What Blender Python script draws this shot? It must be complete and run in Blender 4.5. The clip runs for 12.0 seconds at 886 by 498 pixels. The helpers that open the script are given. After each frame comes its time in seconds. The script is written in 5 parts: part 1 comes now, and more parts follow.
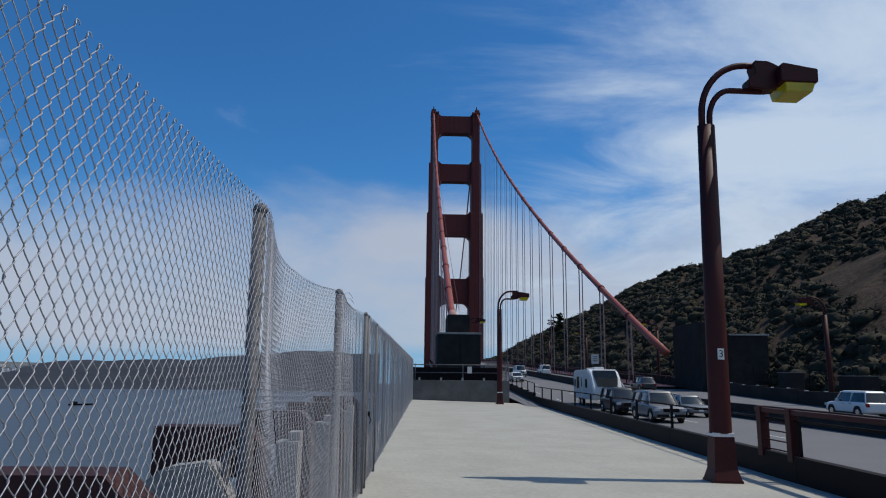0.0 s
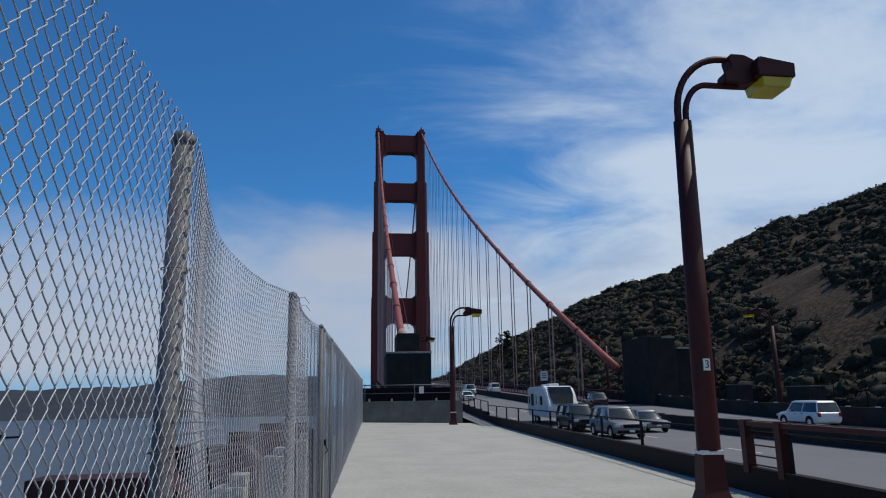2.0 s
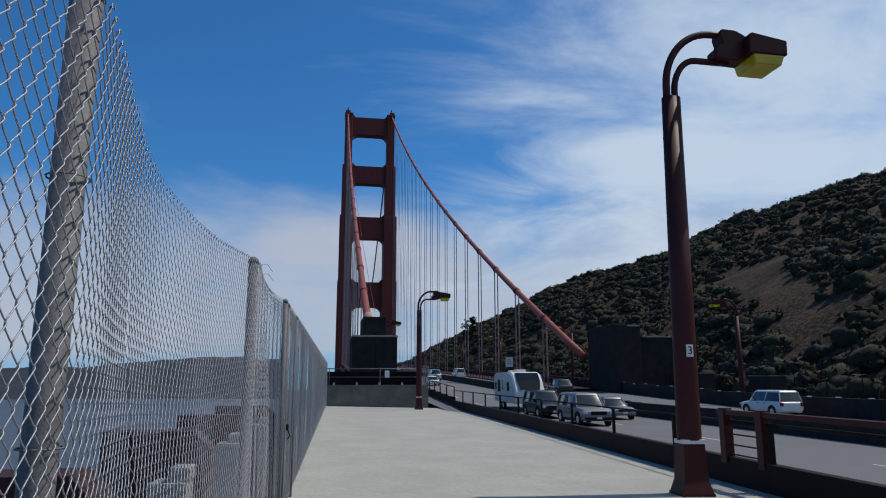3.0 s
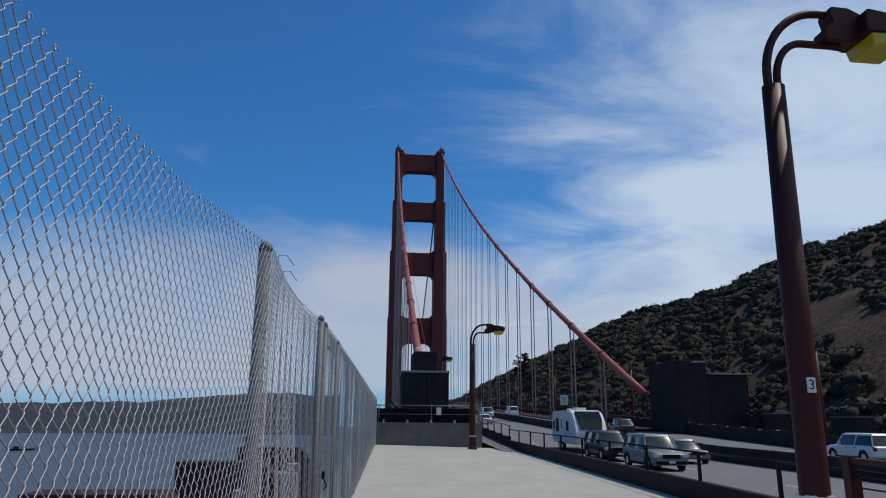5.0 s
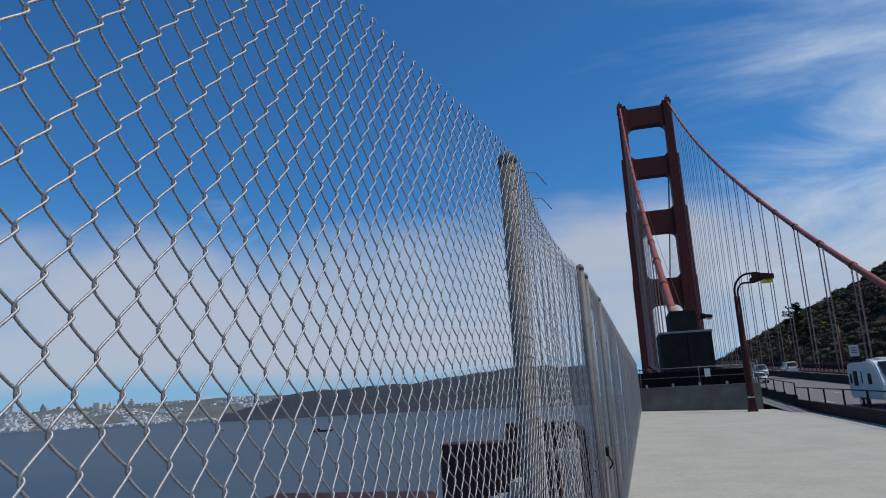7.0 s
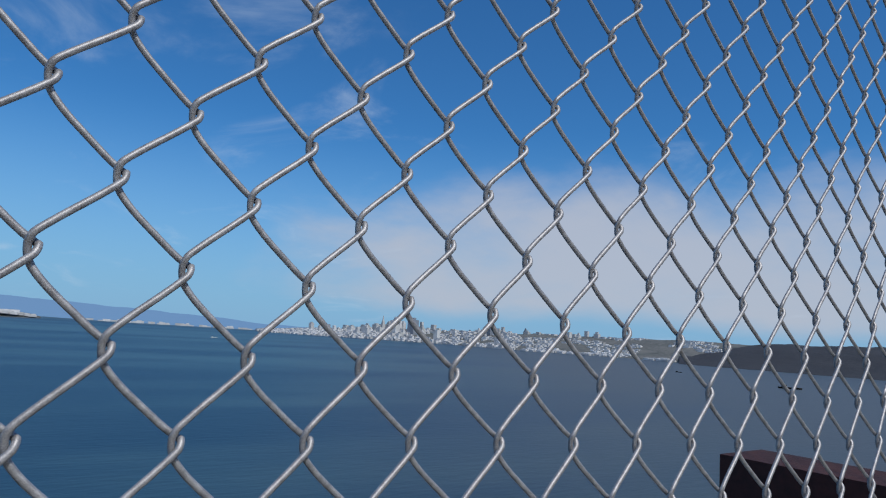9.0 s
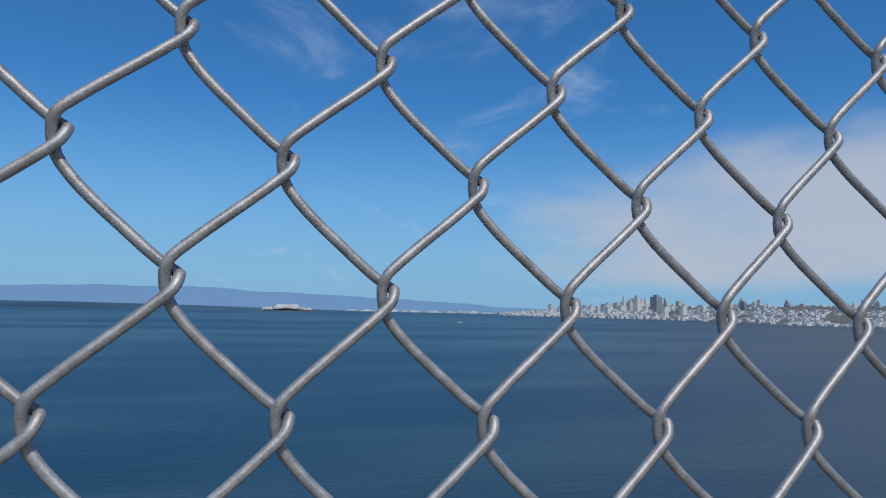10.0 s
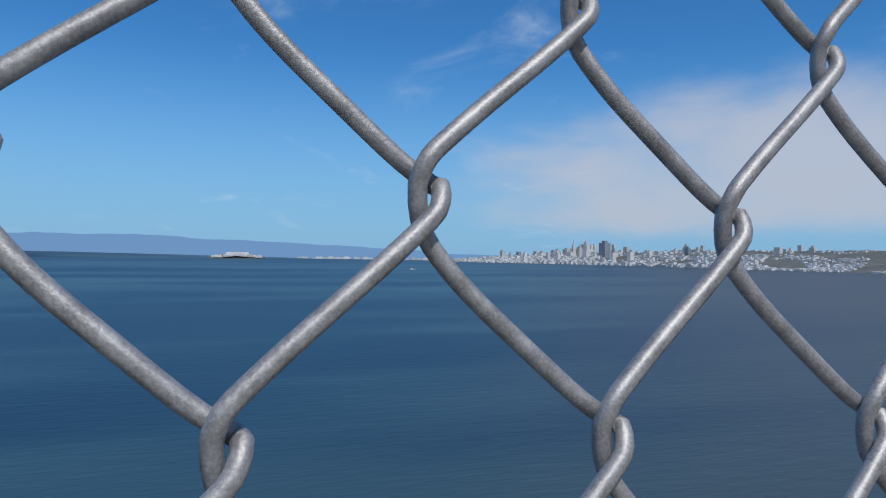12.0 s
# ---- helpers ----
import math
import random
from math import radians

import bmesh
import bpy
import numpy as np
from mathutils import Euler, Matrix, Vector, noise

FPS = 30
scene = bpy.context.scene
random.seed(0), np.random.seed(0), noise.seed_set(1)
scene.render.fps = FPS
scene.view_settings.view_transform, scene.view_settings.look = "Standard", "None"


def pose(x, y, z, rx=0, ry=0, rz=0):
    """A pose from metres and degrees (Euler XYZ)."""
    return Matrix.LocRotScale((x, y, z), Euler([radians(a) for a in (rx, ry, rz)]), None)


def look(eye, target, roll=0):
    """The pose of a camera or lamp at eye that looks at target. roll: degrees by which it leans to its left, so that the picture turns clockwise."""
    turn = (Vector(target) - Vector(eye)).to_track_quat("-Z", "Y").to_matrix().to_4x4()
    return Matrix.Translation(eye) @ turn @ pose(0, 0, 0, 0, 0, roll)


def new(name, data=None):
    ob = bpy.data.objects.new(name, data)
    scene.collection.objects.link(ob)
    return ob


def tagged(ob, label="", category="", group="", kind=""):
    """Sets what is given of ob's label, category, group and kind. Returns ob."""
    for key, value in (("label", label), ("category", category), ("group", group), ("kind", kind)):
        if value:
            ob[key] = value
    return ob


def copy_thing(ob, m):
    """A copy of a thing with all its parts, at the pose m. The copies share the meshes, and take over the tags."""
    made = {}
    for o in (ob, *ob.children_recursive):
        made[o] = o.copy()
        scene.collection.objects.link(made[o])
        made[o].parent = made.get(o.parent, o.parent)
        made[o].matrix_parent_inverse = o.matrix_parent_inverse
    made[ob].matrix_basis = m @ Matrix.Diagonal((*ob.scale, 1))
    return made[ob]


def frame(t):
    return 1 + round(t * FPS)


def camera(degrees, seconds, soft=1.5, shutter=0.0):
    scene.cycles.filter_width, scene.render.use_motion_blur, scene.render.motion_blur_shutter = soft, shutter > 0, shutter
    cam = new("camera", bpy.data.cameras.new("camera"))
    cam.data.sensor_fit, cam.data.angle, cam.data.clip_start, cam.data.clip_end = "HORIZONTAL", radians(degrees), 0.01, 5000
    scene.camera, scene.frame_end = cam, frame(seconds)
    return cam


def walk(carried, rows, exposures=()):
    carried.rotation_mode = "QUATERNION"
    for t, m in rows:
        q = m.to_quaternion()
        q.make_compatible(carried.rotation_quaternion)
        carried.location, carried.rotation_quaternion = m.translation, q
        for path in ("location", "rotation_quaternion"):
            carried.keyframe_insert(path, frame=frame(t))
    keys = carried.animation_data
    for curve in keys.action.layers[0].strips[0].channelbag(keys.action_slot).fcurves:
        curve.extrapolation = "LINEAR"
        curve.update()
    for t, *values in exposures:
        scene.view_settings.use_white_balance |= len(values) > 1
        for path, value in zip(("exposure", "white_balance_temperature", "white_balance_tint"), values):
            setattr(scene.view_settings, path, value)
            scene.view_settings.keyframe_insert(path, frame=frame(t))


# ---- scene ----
cam = camera(66.0, 12.0, 1.1)
PATH = [
    (0, (1.107, -5.017, 2.348), (1.179, -3.051, 2.706), 0.6),
    (0.5, (1.022, -4.547, 2.361), (1.188, -2.579, 2.68), -1.1),
    (1, (0.993, -4.069, 2.338), (1.041, -2.108, 2.729), 0.2),
    (1.5, (0.855, -3.666, 2.348), (1.011, -1.705, 2.71), -0.2),
    (2, (0.788, -3.243, 2.33), (1.019, -1.3, 2.744), -0.9),
    (2.5, (0.782, -2.735, 2.314), (1.033, -0.783, 2.672), 1.0),
    (2.7, (0.737, -2.555, 2.294), (1.047, -0.613, 2.657), 0.1),
    (4.3, (0.742, -0.746, 2.307), (1.087, 1.183, 2.706), -0.3),
    (4.5, (0.779, -0.552, 2.266), (1.091, 1.368, 2.732), -0.9),
    (5, (0.82, -0.01, 2.287), (0.999, 1.924, 2.762), 0.5),
    (5.5, (0.748, 0.468, 2.288), (0.914, 2.406, 2.754), -0.7),
    (6, (0.731, 0.833, 2.261), (0.688, 2.764, 2.778), -2.5),
    (6.5, (0.624, 1.238, 2.294), (0.375, 3.174, 2.732), -1.7),
    (7, (0.498, 1.496, 2.259), (-0.001, 3.389, 2.669), -3.1),
    (7.5, (0.492, 1.749, 2.263), (-0.356, 3.496, 2.741), -1.0),
    (7.7, (0.469, 1.802, 2.242), (-0.481, 3.506, 2.685), -1.3),
    (9.3, (0.174, 1.841, 2.208), (-1.540, 2.844, 2.441), 3.0),
    (9.5, (0.150, 1.860, 2.200), (-1.647, 2.705, 2.443), 1.7),
    (10, (0.067, 1.851, 2.191), (-1.829, 2.470, 2.346), 1.2),
    (10.5, (0.013, 1.847, 2.178), (-1.897, 2.432, 2.285), 2.3),
    (11, (-0.035, 1.850, 2.174), (-1.928, 2.494, 2.233), 2.1),
    (11.5, (-0.066, 1.859, 2.175), (-1.912, 2.627, 2.221), 2.0),
    (12, (-0.072, 1.865, 2.182), (-1.924, 2.619, 2.184), 0.9),
]
walk(cam, [(t, look(eye, target, roll)) for t, eye, target, roll in PATH], exposures=((0, 0.02), (7.7, 0.02), (9.5, 0.02), (12, 0.09)))


# ---- world, sun and exposure ----
SUN_DIR = Vector((0.545, 0.05, 0.838)).normalized()


def build_world():
    w = bpy.data.worlds.new("sky")
    scene.world = w
    w.use_nodes = True
    nt = w.node_tree
    nt.nodes.clear()
    N, L = nt.nodes.new, nt.links.new
    out = N("ShaderNodeOutputWorld")
    bg = N("ShaderNodeBackground")
    bg.inputs["Strength"].default_value = 0.1
    sky = N("ShaderNodeTexSky")
    sky.sky_type = "NISHITA"
    sky.sun_disc = False
    sky.sun_elevation = math.asin(SUN_DIR.z)
    sky.sun_rotation = math.atan2(SUN_DIR.x, SUN_DIR.y)
    sky.air_density, sky.dust_density, sky.ozone_density = 1.0, 0.3, 2.5
    tint = N("ShaderNodeMix")
    tint.data_type, tint.blend_type = "RGBA", "MULTIPLY"
    tint.inputs["Factor"].default_value = 1.0
    tint.inputs["B"].default_value = (0.265, 0.70, 1.07, 1)
    L(sky.outputs["Color"], tint.inputs["A"])
    tc = N("ShaderNodeTexCoord")
    sep = N("ShaderNodeSeparateXYZ")
    L(tc.outputs["Generated"], sep.inputs[0])

    def mth(op, a, b=None, clamp=False):
        n = N("ShaderNodeMath")
        n.operation, n.use_clamp = op, clamp
        for i, v in enumerate((a, b)):
            if v is None:
                continue
            if isinstance(v, (int, float)):
                n.inputs[i].default_value = v
            else:
                L(v, n.inputs[i])
        return n.outputs[0]

    def ramp(v, a, b, lo=0.0, hi=1.0):
        n = N("ShaderNodeMapRange")
        n.interpolation_type = "SMOOTHSTEP"
        L(v, n.inputs["Value"])
        for k, q in (("From Min", a), ("From Max", b), ("To Min", lo), ("To Max", hi)):
            n.inputs[k].default_value = q
        return n.outputs["Result"]

    def noise_tex(vec, scale, detail, rough, dist=0.0):
        n = N("ShaderNodeTexNoise")
        n.inputs["Scale"].default_value, n.inputs["Detail"].default_value = scale, detail
        n.inputs["Roughness"].default_value, n.inputs["Distortion"].default_value = rough, dist
        L(vec, n.inputs["Vector"])
        return n.outputs["Fac"]

    x, y, z = sep.outputs
    zz = mth("MAXIMUM", z, 0.0)
    den = mth("ADD", zz, 0.16)
    comb = N("ShaderNodeCombineXYZ")
    L(mth("MULTIPLY", mth("DIVIDE", x, den), 0.8), comb.inputs[0])
    L(mth("DIVIDE", y, den), comb.inputs[1])
    high = noise_tex(comb.outputs[0], 1.7, 9.0, 0.6, 0.7)
    big = noise_tex(comb.outputs[0], 0.55, 3.0, 0.5, 0.2)
    west = ramp(x, -0.1, 0.55)
    c1 = mth("ADD", mth("ADD", mth("MULTIPLY", high, 0.7), mth("MULTIPLY", big, 0.35)), mth("MULTIPLY", west, 0.3))
    wisps = ramp(c1, 0.58, 0.92, 0.0, 0.9)
    # fog bank low over the strait
    st = N("ShaderNodeVectorMath")
    st.operation = "MULTIPLY"
    L(tc.outputs["Generated"], st.inputs[0])
    st.inputs[1].default_value = (1.0, 1.0, 2.2)
    puff = noise_tex(st.outputs[0], 3.4, 7.0, 0.55, 0.2)
    low = mth("MULTIPLY", ramp(z, -0.01, 0.055), ramp(z, 0.32, 0.16))
    south = ramp(y, 0.3, 0.62)
    c2 = mth("ADD", mth("MULTIPLY", puff, 0.75), mth("MULTIPLY", mth("MULTIPLY", low, south), 0.42))
    bank = ramp(c2, 0.5, 0.86, 0.0, 0.85)
    haze = mth("MULTIPLY", ramp(z, 0.3, -0.02), 0.85)
    pale = N("ShaderNodeMix")
    pale.data_type = "RGBA"
    L(haze, pale.inputs["Factor"])
    L(tint.outputs["Result"], pale.inputs["A"])
    pale.inputs["B"].default_value = (2.3, 4.25, 6.6, 1)
    fog = N("ShaderNodeMix")
    fog.data_type = "RGBA"
    L(bank, fog.inputs["Factor"])
    L(pale.outputs["Result"], fog.inputs["A"])
    fog.inputs["B"].default_value = (4.6, 4.95, 5.8, 1)
    mix = N("ShaderNodeMix")
    mix.data_type = "RGBA"
    L(wisps, mix.inputs["Factor"])
    L(fog.outputs["Result"], mix.inputs["A"])
    mix.inputs["B"].default_value = (5.5, 6.5, 7.7, 1)
    L(mix.outputs["Result"], bg.inputs["Color"])
    L(bg.outputs[0], out.inputs["Surface"])


build_world()
sun_data = bpy.data.lights.new("sun", "SUN")
sun_data.energy, sun_data.angle, sun_data.color = 3.0, radians(0.53), (1.0, 0.94, 0.84)
sun = new("sun", sun_data)
sun.matrix_world = look(SUN_DIR * 300, (0, 0, 0))


# ---- materials ----
def surf(name, col, col2=None, rough=0.6, metal=0.0, scale=4.0, fine=60.0, bump=0.1, contrast=0.5, spread=0.0, spec=0.35, rough2=None):
    """Two scales of noise between two base colours, a fine relief, and a spread of value from piece to piece."""
    m = bpy.data.materials.new(name)
    m.use_nodes = True
    nt = m.node_tree
    N, L = nt.nodes.new, nt.links.new
    b = nt.nodes["Principled BSDF"]
    col2 = col2 or tuple(c * 0.7 for c in col)
    tc = N("ShaderNodeTexCoord")
    n1, n2 = N("ShaderNodeTexNoise"), N("ShaderNodeTexNoise")
    for n, s in ((n1, scale), (n2, fine)):
        L(tc.outputs["Object"], n.inputs["Vector"])
        n.inputs["Scale"].default_value, n.inputs["Detail"].default_value, n.inputs["Roughness"].default_value = s, 5, 0.6
    add = N("ShaderNodeMath")
    add.operation = "MULTIPLY_ADD"
    L(n2.outputs["Fac"], add.inputs[0])
    add.inputs[1].default_value = 0.5
    half = N("ShaderNodeMath")
    half.operation = "MULTIPLY"
    half.inputs[1].default_value = 0.5
    L(n1.outputs["Fac"], half.inputs[0])
    L(half.outputs[0], add.inputs[2])
    mr = N("ShaderNodeMapRange")
    mr.interpolation_type = "SMOOTHSTEP"
    mr.inputs["From Min"].default_value, mr.inputs["From Max"].default_value = 0.5 - 0.2 / (contrast + 0.3), 0.5 + 0.2 / (contrast + 0.3)
    L(add.outputs[0], mr.inputs["Value"])
    mix = N("ShaderNodeMix")
    mix.data_type = "RGBA"
    mix.inputs["A"].default_value, mix.inputs["B"].default_value = (*col2, 1), (*col, 1)
    L(mr.outputs["Result"], mix.inputs["Factor"])
    last = mix.outputs["Result"]
    if spread:
        oi, geo, hsv = N("ShaderNodeObjectInfo"), N("ShaderNodeNewGeometry"), N("ShaderNodeHueSaturation")
        s = N("ShaderNodeMath")
        s.operation = "ADD"
        L(oi.outputs["Random"], s.inputs[0])
        L(geo.outputs["Random Per Island"], s.inputs[1])
        v = N("ShaderNodeMapRange")
        v.inputs["From Max"].default_value = 2.0
        v.inputs["To Min"].default_value, v.inputs["To Max"].default_value = 1 - spread, 1 + spread
        L(s.outputs[0], v.inputs["Value"])
        L(v.outputs["Result"], hsv.inputs["Value"])
        L(last, hsv.inputs["Color"])
        last = hsv.outputs["Color"]
    L(last, b.inputs["Base Color"])
    r = N("ShaderNodeMapRange")
    r.inputs["To Min"].default_value, r.inputs["To Max"].default_value = rough, (rough2 if rough2 is not None else min(1, rough + 0.15))
    L(n1.outputs["Fac"], r.inputs["Value"])
    L(r.outputs["Result"], b.inputs["Roughness"])
    b.inputs["Metallic"].default_value = metal
    b.inputs["Specular IOR Level"].default_value = spec
    if bump:
        bp = N("ShaderNodeBump")
        bp.inputs["Strength"].default_value, bp.inputs["Distance"].default_value = bump, 0.5 / fine
        L(n2.outputs["Fac"], bp.inputs["Height"])
        L(bp.outputs["Normal"], b.inputs["Normal"])
    return m


M_WIRE = surf("galvanised_wire", (0.41, 0.418, 0.45), (0.195, 0.197, 0.217), 0.44, 0.5, 160, 1300, 0.35, 0.75, 0.0, 0.5)
M_PIPE = surf("galvanised_pipe", (0.18, 0.175, 0.18), (0.085, 0.082, 0.085), 0.6, 0.1, 6, 90, 0.2, 0.8)
M_CONC = surf("walkway_concrete", (0.395, 0.385, 0.34), (0.32, 0.312, 0.272), 0.85, 0, 0.5, 9, 0.15, 1.0, 0.0, 0.2)
M_CONC2 = surf("old_concrete", (0.36, 0.35, 0.33), (0.2, 0.195, 0.18), 0.88, 0, 1.6, 24, 0.3, 0.9, 0.06)
# darkened far below plain concrete: the housings' shade is put into the colour
M_DARKCONC = surf("darkened_concrete", (0.042, 0.037, 0.035), (0.02, 0.018, 0.018), 0.9, 0, 0.7, 9, 0.3, 0.8, 0.0, 0.15)
M_PARA = surf("parapet_concrete", (0.17, 0.165, 0.155), (0.09, 0.087, 0.082), 0.9, 0, 0.9, 12, 0.3, 0.9, 0.0, 0.2)
M_ASPH = surf("asphalt", (0.16, 0.16, 0.165), (0.12, 0.12, 0.125), 0.85, 0, 0.35, 40, 0.25, 0.5)
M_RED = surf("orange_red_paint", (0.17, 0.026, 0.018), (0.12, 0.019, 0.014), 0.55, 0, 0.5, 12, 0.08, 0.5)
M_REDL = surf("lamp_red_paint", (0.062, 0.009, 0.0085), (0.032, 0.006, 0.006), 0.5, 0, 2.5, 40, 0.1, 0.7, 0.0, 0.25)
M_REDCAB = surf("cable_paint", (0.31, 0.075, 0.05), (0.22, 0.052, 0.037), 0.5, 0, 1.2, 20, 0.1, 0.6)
M_COLLAR = surf("faded_collar_paint", (0.42, 0.25, 0.21), (0.3, 0.16, 0.13), 0.6, 0, 1.5, 20, 0.1)
M_BROWN = surf("weathered_red_steel", (0.062, 0.02, 0.018), (0.03, 0.012, 0.012), 0.7, 0, 3, 40, 0.3, 0.9)
M_DARK = surf("dark_steel", (0.013, 0.009, 0.009), (0.007, 0.005, 0.005), 0.65, 0.0, 3, 40, 0.15, 0.7, 0.0, 0.15)
M_SUSP = surf("suspender_rope", (0.36, 0.25, 0.24), (0.28, 0.19, 0.18), 0.6, 0.1, 2, 30, 0.0, 0.5)
M_BLACK = surf("black_rubber", (0.015, 0.015, 0.016), (0.01, 0.01, 0.01), 0.7, 0, 8, 80, 0.1)
M_PLATE = surf("white_plate", (0.75, 0.74, 0.7), (0.6, 0.59, 0.55), 0.6, 0, 20, 120, 0.05)
M_BAND = surf("worn_white_band", (0.8, 0.77, 0.74), (0.55, 0.5, 0.48), 0.6, 0, 20, 90, 0.1)
M_LINE = surf("road_paint", (0.62, 0.62, 0.6), (0.4, 0.4, 0.39), 0.8, 0, 1.5, 30, 0.1, 0.8)
M_ROCK = surf("bare_hillside", (0.09, 0.062, 0.043), (0.017, 0.014, 0.01), 0.95, 0, 0.045, 1.6, 0.8, 1.5, 0.0, 0.1)
M_SCRUB = surf("coastal_scrub", (0.046, 0.042, 0.027), (0.021, 0.02, 0.014), 0.9, 0, 0.3, 3.0, 0.6, 0.8, 0.45, 0.2)
M_NEEDLE = surf("conifer_needles", (0.025, 0.045, 0.02), (0.012, 0.025, 0.012), 0.8, 0, 1, 9, 0.2, 0.7, 0.4, 0.2)
M_BARK = surf("bark", (0.09, 0.06, 0.045), None, 0.9, 0, 3, 20, 0.5)
# distance haze is put into the far-shore colours below: paled, pushed towards blue
M_WOODS = surf("hazed_wooded_hill", (0.034, 0.038, 0.048), (0.019, 0.023, 0.032), 0.95, 0, 0.008, 0.05, 0.3, 0.9)
M_SHORE = surf("hazed_city_ground", (0.14, 0.145, 0.145), (0.06, 0.072, 0.075), 0.95, 0, 0.006, 0.05, 0.2, 0.9)
M_HOUSE = surf("hazed_pale_buildings", (0.54, 0.55, 0.575), (0.38, 0.4, 0.43), 0.8, 0, 0.03, 0.3, 0.0, 0.6, 0.4)
M_TALL = surf("hazed_tall_building", (0.45, 0.46, 0.47), (0.34, 0.36, 0.38), 0.7, 0, 0.02, 0.4, 0.0, 0.7, 0.35)
M_DTALL = surf("hazed_dark_building", (0.21, 0.24, 0.29), (0.15, 0.175, 0.22), 0.5, 0, 0.02, 0.4, 0.0, 0.7, 0.2)


def glass_mat(name, col, rough=0.05):
    m = surf(name, col, tuple(c * 0.8 for c in col), rough, 0, 2, 30, 0.0, 0.3)
    m.node_tree.nodes["Principled BSDF"].inputs["Coat Weight"].default_value = 0.6
    return m


M_CARGLASS = glass_mat("tinted_car_glass", (0.02, 0.024, 0.028))
M_CHROME = surf("chrome", (0.65, 0.65, 0.66), (0.5, 0.5, 0.5), 0.15, 1.0, 8, 60, 0.0)
M_HEAD = glass_mat("headlight_glass", (0.6, 0.6, 0.6), 0.1)
M_TAIL = glass_mat("tail_light_plastic", (0.35, 0.01, 0.01), 0.2)


def paint_mat(name, col):
    m = surf(name, col, tuple(c * 0.85 for c in col), 0.3, 0, 1.0, 25, 0.0, 0.4)
    m.node_tree.nodes["Principled BSDF"].inputs["Coat Weight"].default_value = 0.5
    return m


M_WHITECAR, M_SILVER = paint_mat("white_car_paint", (0.72, 0.72, 0.71)), paint_mat("silver_car_paint", (0.38, 0.39, 0.4))
M_DUSK = paint_mat("dark_silver_car_paint", (0.2, 0.195, 0.19))
M_GREYCAR, M_BLACKCAR = paint_mat("grey_car_paint", (0.16, 0.165, 0.17)), paint_mat("black_car_paint", (0.02, 0.021, 0.025))

M_AMBER = bpy.data.materials.new("amber_lamp_glass")
M_AMBER.use_nodes = True
pb = M_AMBER.node_tree.nodes["Principled BSDF"]
pb.inputs["Base Color"].default_value = (0.85, 0.68, 0.02, 1)
pb.inputs["Roughness"].default_value = 0.25
pb.inputs["Subsurface Weight"].default_value = 0.0
pb.inputs["Transmission Weight"].default_value = 0.55


def water_mat():
    m = bpy.data.materials.new("bay_water")
    m.use_nodes = True
    nt = m.node_tree
    N, L = nt.nodes.new, nt.links.new
    b = nt.nodes["Principled BSDF"]
    tc = N("ShaderNodeTexCoord")
    mp = N("ShaderNodeMapping")
    mp.inputs["Scale"].default_value = (1.0, 0.3, 1.0)
    mp.inputs["Rotation"].default_value = (0, 0, 0.5)
    L(tc.outputs["Object"], mp.inputs["Vector"])
    big, mid, small = N("ShaderNodeTexNoise"), N("ShaderNodeTexNoise"), N("ShaderNodeTexNoise")
    for n, s, d in ((big, 0.003, 5), (mid, 0.02, 4), (small, 0.22, 4)):
        n.inputs["Scale"].default_value, n.inputs["Detail"].default_value = s, d
        L(mp.outputs[0], n.inputs["Vector"])
    cr = N("ShaderNodeMapRange")
    cr.interpolation_type = "SMOOTHSTEP"
    cr.inputs["From Min"].default_value, cr.inputs["From Max"].default_value = 0.4, 0.62
    L(big.outputs["Fac"], cr.inputs["Value"])
    mix = N("ShaderNodeMix")
    mix.data_type = "RGBA"
    mix.inputs["A"].default_value, mix.inputs["B"].default_value = (0.007, 0.03, 0.06, 1), (0.034, 0.082, 0.108, 1)
    L(cr.outputs["Result"], mix.inputs["Factor"])
    # the fog bank's grey reflection towards the strait, put into the base colour
    run = N("ShaderNodeVectorMath")
    run.operation = "DOT_PRODUCT"
    run.inputs[1].default_value = (0.75, 1.0, 0.0)
    L(tc.outputs["Object"], run.inputs[0])
    ragged = N("ShaderNodeMath")
    ragged.operation = "MULTIPLY_ADD"
    ragged.inputs[1].default_value = 1300.0
    L(big.outputs["Fac"], ragged.inputs[0])
    L(run.outputs["Value"], ragged.inputs[2])
    cloud_grey = N("ShaderNodeMapRange")
    cloud_grey.interpolation_type = "SMOOTHSTEP"
    cloud_grey.inputs["From Min"].default_value, cloud_grey.inputs["From Max"].default_value = 350.0, 1250.0
    L(ragged.outputs[0], cloud_grey.inputs["Value"])
    greyed = N("ShaderNodeMix")
    greyed.data_type = "RGBA"
    L(cloud_grey.outputs["Result"], greyed.inputs["Factor"])
    L(mix.outputs["Result"], greyed.inputs["A"])
    greyed.inputs["B"].default_value = (0.036, 0.045, 0.05, 1)
    L(greyed.outputs["Result"], b.inputs["Base Color"])
    b.inputs["Roughness"].default_value = 0.38
    b.inputs["Specular IOR Level"].default_value = 0.35
    s = N("ShaderNodeMath")
    s.operation = "ADD"
    L(mid.outputs["Fac"], s.inputs[0])
    L(small.outputs["Fac"], s.inputs[1])
    bp = N("ShaderNodeBump")
    bp.inputs["Strength"].default_value, bp.inputs["Distance"].default_value = 0.18, 2.0
    L(s.outputs[0], bp.inputs["Height"])
    L(bp.outputs["Normal"], b.inputs["Normal"])
    return m


M_WATER = water_mat()


